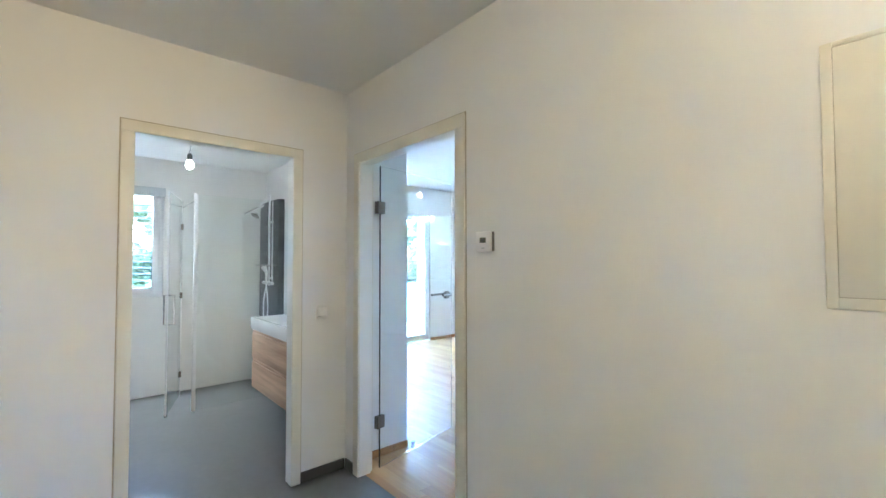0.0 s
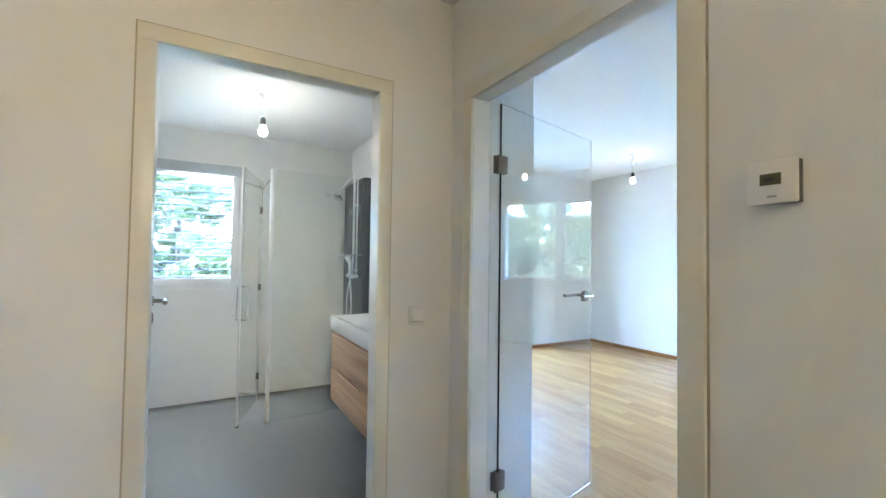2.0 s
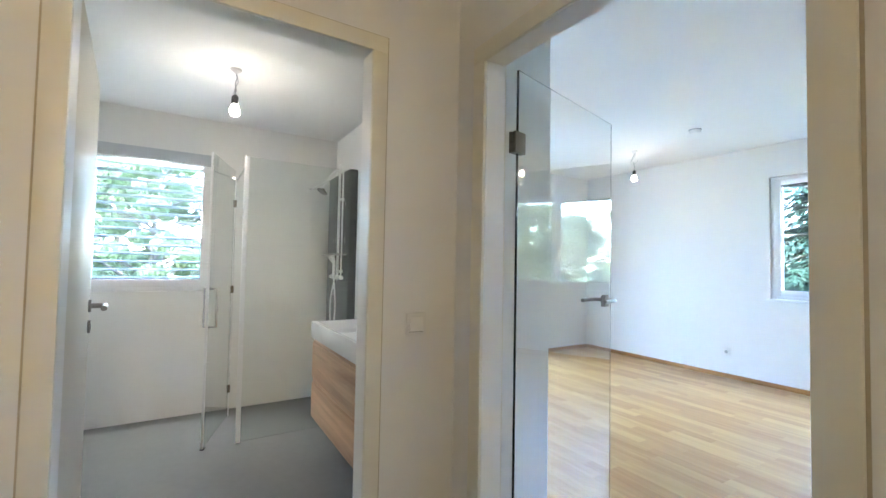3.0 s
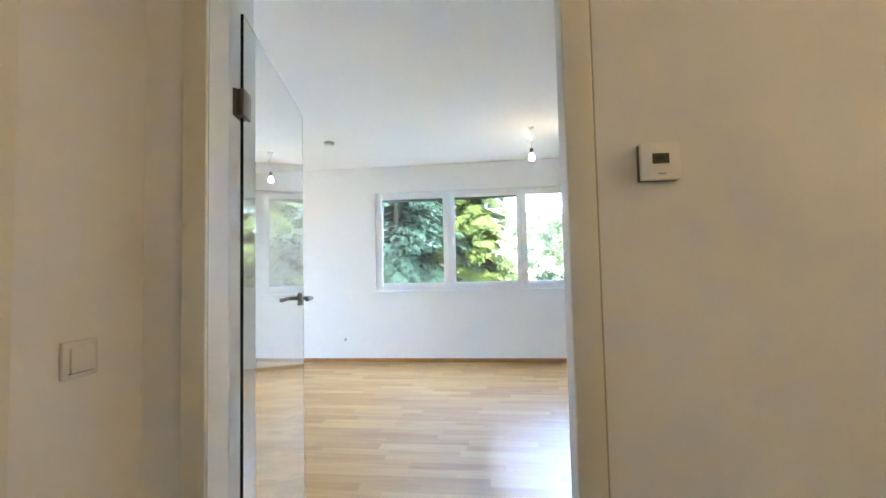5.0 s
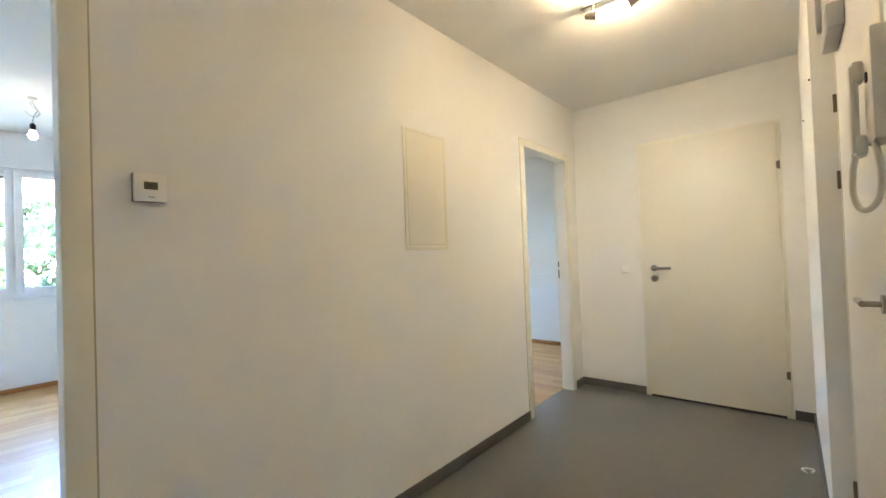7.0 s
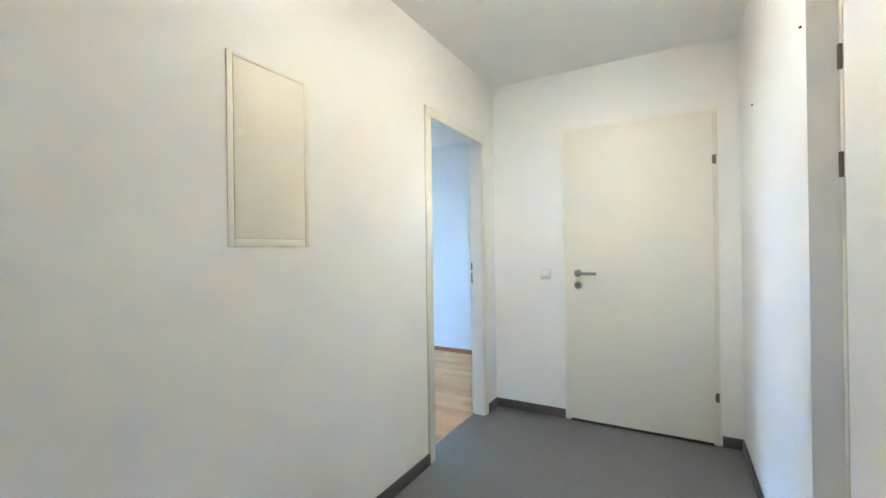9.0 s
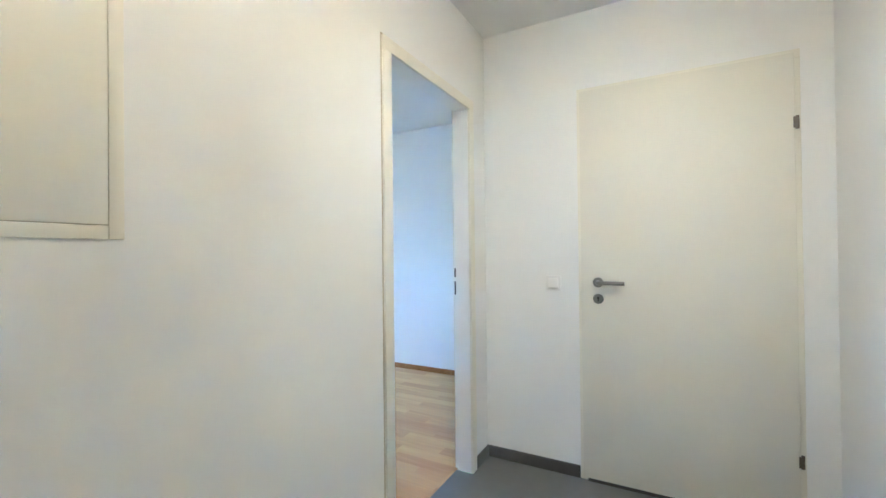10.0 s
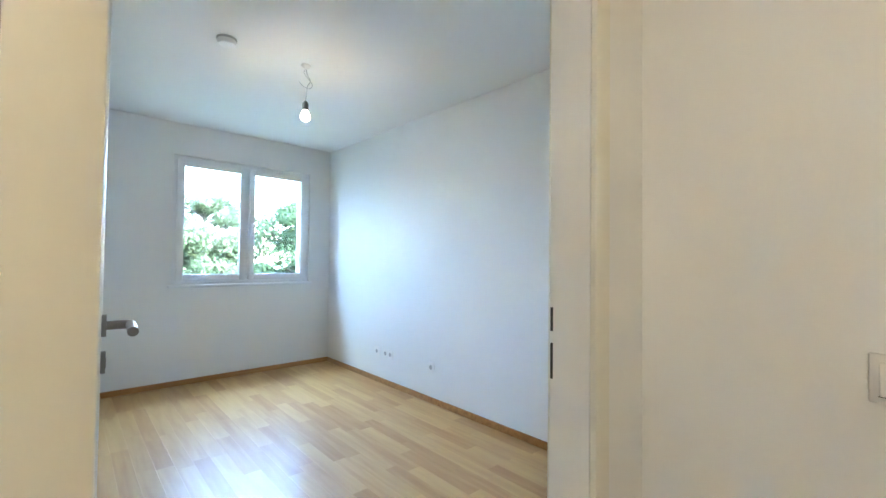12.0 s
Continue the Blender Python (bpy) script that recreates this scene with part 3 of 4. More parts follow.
LC = 0.855
window("window_1", pose(LC, LY, 0), 2.95, 0.95, 2.27, [(-0.585 - LC, 0.365 - LC), (0.405 - LC, 1.335 - LC), (1.345 - LC, 2.295 - LC)], "wide three-part white plastic window facing trees", True, {0: 1, 1: -1})
window("window_2", pose(5.0475, SY, 0), 1.345, 0.95, 2.185, [(-0.637, -0.012), (0.012, 0.637)], "two-part white plastic bedroom window", True, {1: -1})
window("window_3", pose(LX, 2.285, 0, 0, 0, 90), 1.87, 0.02, 2.16, [(-0.90, -0.02), (0.02, 0.90)], "white plastic balcony door with tall panes", False, {0: 1})
w4 = window("window_4", pose(BX, -1.15, 0, 0, 0, 90), 0.90, 1.0, 2.13, [(-0.415, 0.415)], "white bathroom window with a slatted blind outside", False, {})
for x in (-0.11, 0.87):
    b = empty("rolled_blind", pose(x, LY + 0.15, 2.165), "dark bottom bar of a rolled-up outside blind", "blind", "rolled blinds")
    part("bottom_bar", box(-0.455, 0.455, 0, 0.03, 0, 0.022, 0.004), M_DARK, b)
    part("blind_cloth", box(-0.455, 0.455, 0.01, 0.02, 0.0225, 0.10), M_BLIND, b, "rolled grey blind cloth")
# added strip over the sash; its grey paints the frame top in shadow
M_HEAD = mat("shaded_frame_grey", (0.50, 0.53, 0.56), 0.5, var=0.02)
part("head_shade", box(-0.458, 0.458, -0.012, 0.0105, 2.035, 2.128, 0.003), M_HEAD, w4, "added grey strip for the shaded frame top")
bl = empty("window_blind", pose(BX - 0.20, -1.15, 0, 0, 0, 90), "grey slatted outside blind with its slats open", "blind")
part("headbox", box(-0.44, 0.44, -0.05, 0.06, 2.02, 2.125, 0.004), M_BLIND, bl, "grey blind head box")
slat_me = None
for i in range(15):
    z = 1.035 + i * 0.066
    if slat_me is None:
        bm = bmesh.new()
        ring = []
        for k in range(7):
            u = -1 + 2 * k / 6
            ring.append((u * 0.035, 0.009 * (1 - u * u)))
        vs = [[bm.verts.new((x, a, b_)) for a, b_ in ring] for x in (-0.435, 0.435)]
        low = [[bm.verts.new((x, a, b_ - 0.003)) for a, b_ in ring] for x in (-0.435, 0.435)]
        for k in range(6):
            bm.faces.new((vs[0][k], vs[1][k], vs[1][k + 1], vs[0][k + 1]))
            bm.faces.new((low[0][k], low[0][k + 1], low[1][k + 1], low[1][k]))
        slat_me = mesh_of("slat", bm, M_BLIND)
    s = new("slat", slat_me)
    s.parent = bl
    s.matrix_local = pose(0, 0, z, -9, 0, 0)
for x in (-0.3, 0.3):
    part("ladder_cord", tube((x, 0, 1.03), (x, 0, 2.02), 0.002, seg=6), M_BLIND, bl)


# ---- lamps ----
def bulb(at_hook, z_hook, z_bulb, label, curl, r=0.030, light=None):
    x, y = at_hook
    lamp = empty("pendant_bulb", pose(x, y, z_hook), label, "lamp")
    part("hook", bm_lathe(bmesh.new(), [(0.004, -0.03), (0.012, -0.022), (0.03, -0.012), (0.032, -0.0005)], 20), M_WHITE, lamp, "small ceiling cap")
    dz = z_bulb - z_hook
    pts = smooth_curve([(0, 0, -0.025), (0.012 * curl, 0.006, -0.06), (0.028 * curl, -0.004, -0.10), (0.012 * curl, 0.004, -0.14), (0.004, 0, dz + 0.13), (0, 0, dz + 0.085)], 5)
    part("cable", bm_path(bmesh.new(), pts, 0.0028, 8), M_WIRE, lamp, "grey twisted cable")
    pts = smooth_curve([(0.0, 0, -0.022), (-0.010 * curl, 0.01, -0.05), (0.03 * curl, 0.012, -0.09), (0.045 * curl, 0.0, -0.12), (0.02 * curl, -0.01, -0.155), (-0.02 * curl, -0.004, -0.145), (-0.045 * curl, 0.01, -0.115)], 5)
    part("loose_wire", bm_path(bmesh.new(), pts, 0.002, 6), M_WIRE, lamp, "loose grey wire end")
    part("socket", bm_lathe(bmesh.new(), [(0.017, dz + 0.03), (0.02, dz + 0.035), (0.02, dz + 0.075), (0.012, dz + 0.088), (0.005, dz + 0.092)], 20), M_DARK, lamp, "black lamp socket")
    prof = [(0.0, dz - 0.042)] + [(r * math.cos(a), dz - 0.012 + r * math.sin(a)) for a in [math.radians(-70 + 20 * k) for k in range(7)]] + [(0.022, dz + 0.018), (0.014, dz + 0.0295)]
    part("bulb", bm_lathe(bmesh.new(), prof, 24), light or M_BULB, lamp, "glowing warm bulb")
    return lamp


bulb((-1.46, -0.675), H_BATH, 2.18, "bare glowing bulb hanging on a cable in the bathroom", 1, light=M_BATHBULB)
bulb((1.36, 3.22), H_LIV, 2.33, "bare glowing bulb on a cable by the living room window", 1)
bulb((-1.60, 3.55), H_LIV, 2.31, "bare glowing bulb on a cable in the living room's far part", -1)
bulb((4.78, 2.22), H_BED, 2.16, "bare glowing bulb hanging on a cable in the bedroom", 1)


def smoke_detector(x, y, z):
    s = empty("smoke_detector", pose(x, y, z), "round white smoke detector on the ceiling", "smoke detector", "smoke detectors")
    part("housing", bm_lathe(bmesh.new(), [(0.03, -0.04), (0.044, -0.036), (0.05, -0.022), (0.05, -0.0005)], 32), M_WHITE, s)
    part("base_ring", bm_lathe(bmesh.new(), [(0.053, -0.012), (0.055, -0.009), (0.055, -0.0008), (0.051, -0.0006)], 32), M_GREYPL, s)
    return s


smoke_detector(-0.80, 3.33, H_LIV)
smoke_detector(4.30, 2.22, H_BED)

hl = empty("ceiling_spotlight", pose(3.07, -0.86, H_HALL), "chrome ceiling spotlight bar with glowing warm bulbs", "lamp")
part("base_bar", box(-0.03, 0.03, -0.16, 0.16, -0.022, -0.0005, 0.005), M_CHROME, hl, "chrome ceiling bar")
for y, tilt in ((-0.11, -1), (0.10, 1)):
    part("arm", tube((0, y, -0.02), (-0.01, y, -0.055), 0.007, seg=12), M_CHROME, hl)
    a, b_ = Vector((-0.01, y + 0.035 * tilt, -0.06)), Vector((-0.02, y - 0.035 * tilt, -0.085))
    part("spot_head", tube(a, b_, 0.016, 0.025, 24), M_STEEL, hl, "dark steel spot head")
    d = (b_ - a).normalized()
    c = b_ + d * 0.014
    bm = bmesh.new()
    bmesh.ops.create_uvsphere(bm, u_segments=20, v_segments=12, radius=0.027, matrix=Matrix.Translation(c))
    part("bulb", bm, M_HALLBULB, hl, "glowing warm bulb")


# ---- hall fittings ----
def light_switch(m, label):
    s = empty("light_switch", m, label, "light switch", "light switches")
    part("plate", box(-0.04, 0.04, -0.011, -0.0005, -0.04, 0.04, 0.003), M_PLATE, s)
    rocker = box(-0.027, 0.027, -0.016, -0.0112, -0.027, 0.027, 0.002)
    for v in rocker.verts:
        if v.co.y < -0.013:
            v.co.y -= 0.0035 * (0.5 - v.co.z / 0.054)
    part("rocker", rocker, M_WHITE, s, "white rocker tilted outwards at its foot")
    # thin dark bar below the rocker that paints the shadow of its tilted foot
    bm = bmesh.new()
    bm_box(bm, -0.0285, 0.0285, -0.0117, -0.0111, -0.0295, -0.0272)
    part("rocker_shade", bm, M_BACK, s, "fine dark line put in as the rocker's shadow")
    return s


light_switch(pose(0, -0.174, 1.04, 0, 0, 90), "white square light switch beside the bathroom door")
light_switch(pose(HX, -0.405, 1.04, 0, 0, -90), "white square light switch beside the white door")
light_switch(pose(2.06, HY, 1.05, 0, 0, 180), "white square light switch below the intercom")

th = empty("thermostat", pose(1.288, 0, 1.448), "white room thermostat with small dark display", "thermostat")
part("housing", box(-0.043, 0.043, -0.030, -0.017, -0.043, 0.043, 0.004), M_WHITE, th)
# back box whose dark colour carries the shade on the housing's unlit side
part("back_plate", box(-0.042, 0.042, -0.0168, -0.0005, -0.042, 0.042, 0.001), M_BACK, th, "back box, dark grey for the shade on its side")
part("display", box(-0.018, 0.018, -0.0316, -0.0302, -0.006, 0.017, 0.0005), M_LCD, th, "dark liquid crystal display")
part("digits", box(-0.010, 0.008, -0.0322, -0.0318, 0.000, 0.010), M_DARK, th)
part("mark", box(-0.006, 0.010, -0.0312, -0.0302, -0.031, -0.027), M_GREYPL, th, "small grey printed mark")

cb = empty("fuse_cabinet", pose(2.562, 0, 1.566), "cream flush fuse cabinet with a closed metal door", "fuse box")
bm = bmesh.new()
bm_box(bm, -0.172, -0.150, -0.005, -0.0005, -0.319, 0.319, 0.002)
bm_box(bm, 0.145, 0.172, -0.005, -0.0005, -0.319, 0.319, 0.002)
bm_box(bm, -0.150, 0.145, -0.005, -0.0005, -0.319, -0.292, 0.002)
bm_box(bm, -0.150, 0.145, -0.005, -0.0005, 0.306, 0.319, 0.002)
part("cabinet_frame", bm, M_FRAME, cb, "cream metal cabinet frame")
# brown backing, so the gap round the door has its shade in the colour
part("recess", box(-0.150, 0.145, -0.003, -0.0006, -0.292, 0.306), M_EDGESHADE, cb)
cdoor = part("cabinet_door", box(-0.1488, 0.1438, -0.0055, -0.0035, -0.2905, 0.3045, 0.0008), M_FRAME, cb, "cream sheet metal door")
bm = bm_lathe(bmesh.new(), [(0.011, 0.0), (0.012, 0.0015), (0.0, 0.0025)], 20)
bmesh.ops.transform(bm, matrix=pose(-0.128, -0.0055, 0.06, 90, 0, 0), verts=bm.verts)
part("latch", bm, M_FRAME, cdoor, "small round latch")

ic = empty("intercom", pose(2.12, HY, 1.525, 0, 0, 180), "light grey wall intercom handset with hanging cord", "intercom")
part("wall_unit", box(-0.05, 0.05, -0.032, -0.0005, -0.115, 0.115, 0.008), M_CORD, ic, "grey plastic wall unit")
part("unit_edge", box(-0.052, 0.052, -0.004, -0.0006, -0.118, 0.118, 0.003), M_DARK, ic, "dark back edge")
part("button", box(0.006, 0.018, -0.036, -0.0322, 0.01, 0.03, 0.001), M_DARK, ic, "dark door button")
bm = box(-0.046, -0.014, -0.058, -0.043, -0.13, 0.06, 0.006)
bm_box(bm, -0.048, -0.012, -0.054, -0.033, 0.02, 0.068, 0.008)
bm_box(bm, -0.048, -0.012, -0.054, -0.033, -0.138, -0.09, 0.008)
part("handset", bm, M_CORD, ic, "light grey telephone handset")
loop = smooth_curve([(-0.03, -0.050, -0.13), (-0.03, -0.056, -0.16), (-0.034, -0.058, -0.21), (-0.03, -0.050, -0.245), (-0.015, -0.036, -0.25), (0.0, -0.022, -0.225), (0.0, -0.018, -0.17), (0.0, -0.025, -0.112)], 8)
part("cord", bm_path(bmesh.new(), loop, 0.006, 10), M_CORD, ic, "thick coiled cord")

for x, z in ((3.195, 1.885), (4.12, 1.925)):
    s = part("wall_screw", tube((x, STEPY + 0.0005, z), (x, STEPY + 0.006, z), 0.004, seg=10), M_DARK)
    tagged(s, label="small dark screw in the white wall", category="screw", group="wall screws")
bm = bm_path(bmesh.new(), smooth_curve([(3.77, -1.52, 0.006), (3.80, -1.50, 0.008), (3.83, -1.525, 0.006), (3.81, -1.55, 0.012), (3.785, -1.54, 0.006)], 4), 0.005, 6)
tagged(part("cable_scrap", bm, M_WHITE), label="short white cable scrap lying on the grey floor", category="scrap")


def socket(m, label):
    s = empty("wall_socket", m, label, "socket", "wall sockets")
    part("plate", box(-0.04, 0.04, -0.009, -0.0005, -0.04, 0.04, 0.003), M_WHITE, s)
    bm = bm_lathe(bmesh.new(), [(0.0, 0.0), (0.019, 0.0), (0.0195, 0.0005), (0.0, 0.0012)], 24)
    bmesh.ops.transform(bm, matrix=pose(0, -0.009, 0, 90, 0, 0), verts=bm.verts)
    part("insert", bm, M_GREYPL, s, "grey round socket recess")
    return s


for y in (2.30, 2.90, 2.98, 3.13):
    socket(pose(SX1, y, 0.30, 0, 0, -90), "white wall socket above the bedroom skirting")
socket(pose(-1.05, LY, 0.30), "white wall socket below the window wall")

ds = empty("door_stop", pose(0.055, 0.515, 0.0), "small white floor door stop by the glass door", "door stop")
part("base", bm_lathe(bmesh.new(), [(0.019, 0.0005), (0.019, 0.012), (0.014, 0.016), (0.013, 0.03)], 20), M_WHITE, ds, "white plastic base")
part("buffer", bm_lathe(bmesh.new(), [(0.0145, 0.0305), (0.016, 0.034), (0.0145, 0.042), (0.008, 0.046)], 20), M_GREYPL, ds, "grey rubber buffer")

# ---- bathroom ----
van = empty("vanity_unit", pose(-0.90, BY1 - 0.013, 0), "wall-hung oak vanity with two drawers", "bathroom cabinet")
part("body", box(-0.60, 0.60, -0.455, -0.0005, 0.225, 0.7495, 0.002), M_VANITY, van, "oak veneer body")
for z0, z1 in ((0.228, 0.478), (0.488, 0.742)):
    dr = part("drawer_front", box(-0.598, 0.598, -0.476, -0.457, z0, z1 - 0.022, 0.003), M_VANITY, van, "oak drawer front")
    part("grip_groove", box(-0.595, 0.595, -0.468, -0.457, z1 - 0.021, z1, 0.001), M_VANITY, dr, "recessed grip strip")
bm = box(-0.605, 0.605, -0.487, -0.0005, 0.750, 0.857)
top = max(bm.faces, key=lambda q: q.calc_center_median().z)
bmesh.ops.inset_region(bm, faces=[top], thickness=0.035)
bmesh.ops.inset_region(bm, faces=[top], thickness=0.03, depth=-0.055)
bmesh.ops.inset_region(bm, faces=[top], thickness=0.05, depth=-0.025)
bmesh.ops.bevel(bm, geom=list(bm.edges), offset=0.004, segments=2, affect="EDGES", profile=0.5)
basin = tagged(part("washbasin", bm, M_CERAMIC), label="white ceramic washbasin on the oak vanity", category="washbasin")
basin.matrix_world = pose(-0.90, BY1 - 0.013, 0.0)

tagged(part("shower_panel", box(BX + 0.002, PANELX, BY1 - 0.08, BY1 - 0.0125, 0.001, 2.045, 0.002), M_SLATE), label="dark slate wall panel in the shower", category="wall panel", kind="structure")

sg = empty("shower_screen", pose(-1.84, -0.55, 0), "frameless clear glass shower screen with its door ajar", "shower screen")
fx = part("fixed_panel", box(-0.004, 0.004, 0.012, 0.872, 0.012, 1.985), M_SHOWERGLASS, sg, "fixed clear glass panel")
fx.visible_shadow = False
part("edge_strip", box(-0.012, 0.012, -0.018, 0.0115, 0.006, 1.99, 0.002), M_PVC, sg, "light edge profile")
dm = pose(-0.60, -0.02, 0, 0, 0, -18)
dp = part("door_panel", box(0.006, 0.62, -0.004, 0.004, 0.012, 1.985), M_SHOWERGLASS, sg, "clear glass shower door", dm)
dp.visible_shadow = False
part("door_edge", box(0.6205, 0.642, -0.006, 0.006, 0.008, 1.985, 0.001), M_PVC, dp, "light sealing edge")
part("foot", box(0.60, 0.635, -0.012, 0.012, 0.0005, 0.0115), M_DARK, dp, "dark door foot")
for o in (1, -1):
    bm = bm_path(bmesh.new(), [(0.565, o * 0.005, 0.80), (0.565, o * 0.04, 0.80), (0.565, o * 0.04, 1.06), (0.565, o * 0.005, 1.06)], 0.008, 10)
    part("pull_handle", bm, M_CHROME, dp, "chrome bar handle")
sp = part("side_panel", box(-0.775, -0.605, -0.024, -0.016, 0.012, 1.985), M_SHOWERGLASS, sg, "narrow fixed glass side panel")
sp.visible_shadow = False
part("hinge_rod", tube((-0.602, -0.02, 0.001), (-0.602, -0.02, 1.985), 0.009, seg=12), M_CHROMEL, sg, "chrome hinge rod")
for z in (0.22, 1.02, 1.72):
    part("hinge", box(-0.625, -0.58, -0.032, -0.008, z - 0.03, z + 0.03, 0.003), M_HINGE, sg, "dark steel hinge clamp")
part("brace", tube((-0.775, 0.0, 1.93), (-0.01, 0.0, 1.93), 0.008, seg=12), M_CHROME, sg, "chrome stabilising bar")

sh = empty("shower_set", pose(-2.16, BY1 - 0.081, 0), "chrome shower column with overhead rose and hand shower", "shower")
part("riser", tube((0, -0.045, 1.10), (0, -0.045, 2.10), 0.011, seg=14), M_CHROMEL, sh, "chrome riser pipe")
part("slide_rail", tube((0.05, -0.03, 1.15), (0.05, -0.03, 2.02), 0.007, seg=12), M_CHROMEL, sh, "thin chrome slide rail")
bm = bm_path(bmesh.new(), smooth_curve([(0, -0.045, 2.06), (-0.03, -0.09, 2.03), (-0.07, -0.13, 1.97), (-0.09, -0.165, 1.89)], 5), 0.010, 12)
part("arm", bm, M_CHROMEL, sh)
bm = box(-0.11, 0.11, -0.085, 0.085, -0.007, 0.007, 0.003)
bmesh.ops.transform(bm, matrix=pose(-0.09, -0.18, 1.93, 31, 0, 0), verts=bm.verts)
part("shower_head", bm, M_CERAMIC, sh, "flat white overhead shower plate")
bm = bm_lathe(bmesh.new(), [(0.045, -0.006), (0.05, 0.0), (0.045, 0.007), (0.018, 0.018), (0.012, 0.03)], 24)
bmesh.ops.transform(bm, matrix=pose(-0.09, -0.17, 1.865, -30, 0, 0), verts=bm.verts)
part("round_spray", bm, M_STEEL, sh, "small round steel spray head")
for z in (1.18, 1.80):
    part("bracket", tube((0, -0.0005, z), (0, -0.045, z), 0.012, seg=12), M_CHROMEL, sh)
for z in (1.45, 1.76):
    for k in range(6):
        if k in (2, 3):
            continue
        x = -0.28 + k * 0.066
        part("jet", box(x - 0.007, x + 0.007, -0.006, -0.0005, z - 0.02, z + 0.02, 0.002), M_GREYPL, sh, "small grey body jet")
part("mixer", tube((-0.14, -0.055, 1.13), (0.14, -0.055, 1.13), 0.019, seg=18), M_CHROMEL, sh, "chrome thermostatic mixer")
part("soap_shelf", box(-0.20, 0.12, -0.13, -0.0006, 1.315, 1.33, 0.004), M_GREYPL, sh, "small grey shelf")
bm = tube((0.08, -0.10, 1.12), (0.08, -0.10, 1.25), 0.012, 0.014)
bm_tube(bm, (0.08, -0.10, 1.25), (0.08, -0.13, 1.312), 0.015, 0.03)
part("hand_shower", bm, M_WHITE, sh, "white hand shower")
hose = smooth_curve([(0.0, -0.07, 1.11), (-0.05, -0.08, 0.95), (-0.06, -0.08, 0.80), (0.0, -0.085, 0.70), (0.08, -0.085, 0.80), (0.10, -0.09, 0.95), (0.08, -0.10, 1.12)], 6)
part("hose", bm_path(bmesh.new(), hose, 0.007, 8), M_CHROMEL, sh, "chrome shower hose")

# ---- outside ----
tagged(part("ground", box(-400, 400, -400, 400, -3.7, -3.4), M_GRASS), label="green lawn below the flat reaching the horizon", category="ground", kind="structure")
slab("balcony_floor", LX - OUT - 1.6, LX - OUT - 0.001, 0.6, 4.9, -0.25, -0.03, M_CONC, "grey concrete balcony slab", "balcony")
rail = empty("balcony_railing", pose(LX - OUT - 1.55, 2.75, -0.03), "blue panel balcony railing with steel handrail", "railing")
for i in range(5):
    y = -2.1 + i * 1.05
    part("post", box(-0.02, 0.02, y - 0.02, y + 0.02, 0.0005, 1.0, 0.002), M_STEEL, rail)
for i in range(4):
    y = -2.1 + i * 1.05
    part("panel", box(-0.012, 0.012, y + 0.025, y + 1.025, 0.06, 0.93, 0.002), M_BALC, rail, "blue infill panel")
part("handrail", box(-0.03, 0.03, -2.13, 2.13, 1.0005, 1.035, 0.004), M_STEEL, rail)


def blades(name, p, d, n, length, width, material, parent):
    """Four-cornered blades at p along d, lying square to n."""
    e = np.cross(d, n)
    e /= np.linalg.norm(e, axis=1)[:, None] + 1e-9
    d = d * length / 2
    e = e * width / 2
    verts = np.stack((p - d, p - e, p + d, p + e), axis=1).reshape(-1, 3)
    me = bpy.data.meshes.new(name)
    me.from_pydata(verts.tolist(), [], np.arange(len(verts)).reshape(-1, 4).tolist())
    me.materials.append(material)
    ob = new(name, me)
    ob.parent = parent
    return ob


def unit(v):
    return v / (np.linalg.norm(v, axis=1)[:, None] + 1e-9)


def conifer(x, y, height, radius, limbs, material, seed, label, per=320):
    """A straight trunk with drooping limbs in loose whorls, each limb a flat spray of needles with hanging tips."""
    rng, gen = random.Random(seed), np.random.default_rng(seed)
    t = empty("tree", pose(x, y, -3.4), label, "tree")
    bm = bm_tube(bmesh.new(), (0, 0, 0), (0, 0, height), 0.22, 0.02, 10)
    ps, ds, ns = [], [], []
    for i in range(limbs):
        u = (i + rng.random()) / limbs
        z0, a = height * (0.08 + 0.91 * u), rng.uniform(0, 2 * math.pi)
        ln = (radius * (1 - u) ** 0.85 + 0.12) * rng.uniform(0.7, 1.12)
        out, side = np.array([math.cos(a), math.sin(a), 0.0]), np.array([-math.sin(a), math.cos(a), 0.0])
        rise, drop = rng.uniform(0.15, 0.35), rng.uniform(0.35, 0.65)
        top = Vector((*(out * ln * 0.95)[:2], z0 + ln * (rise - drop)))
        bm_tube(bm, (0, 0, z0), top, 0.03, 0.006, 5)
        k = max(40, int(per * ln / radius))
        v = gen.uniform(0.12, 1.0, k) ** 0.8
        fan = gen.uniform(-1, 1, k) * 0.24 * ln * np.sin(np.pi * np.clip(v, 0.1, 0.93)) ** 0.7
        hang = np.abs(gen.normal(0, 0.10, k)) * (0.6 + ln * 0.2)
        p = out * (v * ln)[:, None] + side * fan[:, None]
        p[:, 2] = z0 + ln * (rise * v - drop * v * v) - hang
        d = out * 0.8 + side * np.sign(fan)[:, None] * 0.5 + np.array([0, 0, -0.45]) + gen.normal(0, 0.22, (k, 3))
        n = np.array([0, 0, 1.0]) + out * 0.55 + gen.normal(0, 0.22, (k, 3))
        ps.append(p), ds.append(d), ns.append(n)
    part("trunk", bm, M_BARK, t, "brown trunk and limbs")
    p, d, n = np.concatenate(ps), unit(np.concatenate(ds)), unit(np.concatenate(ns))
    blades("crown", p, d, n, gen.uniform(0.10, 0.22, (len(p), 1)), gen.uniform(0.03, 0.07, (len(p), 1)), material, t)
    return t


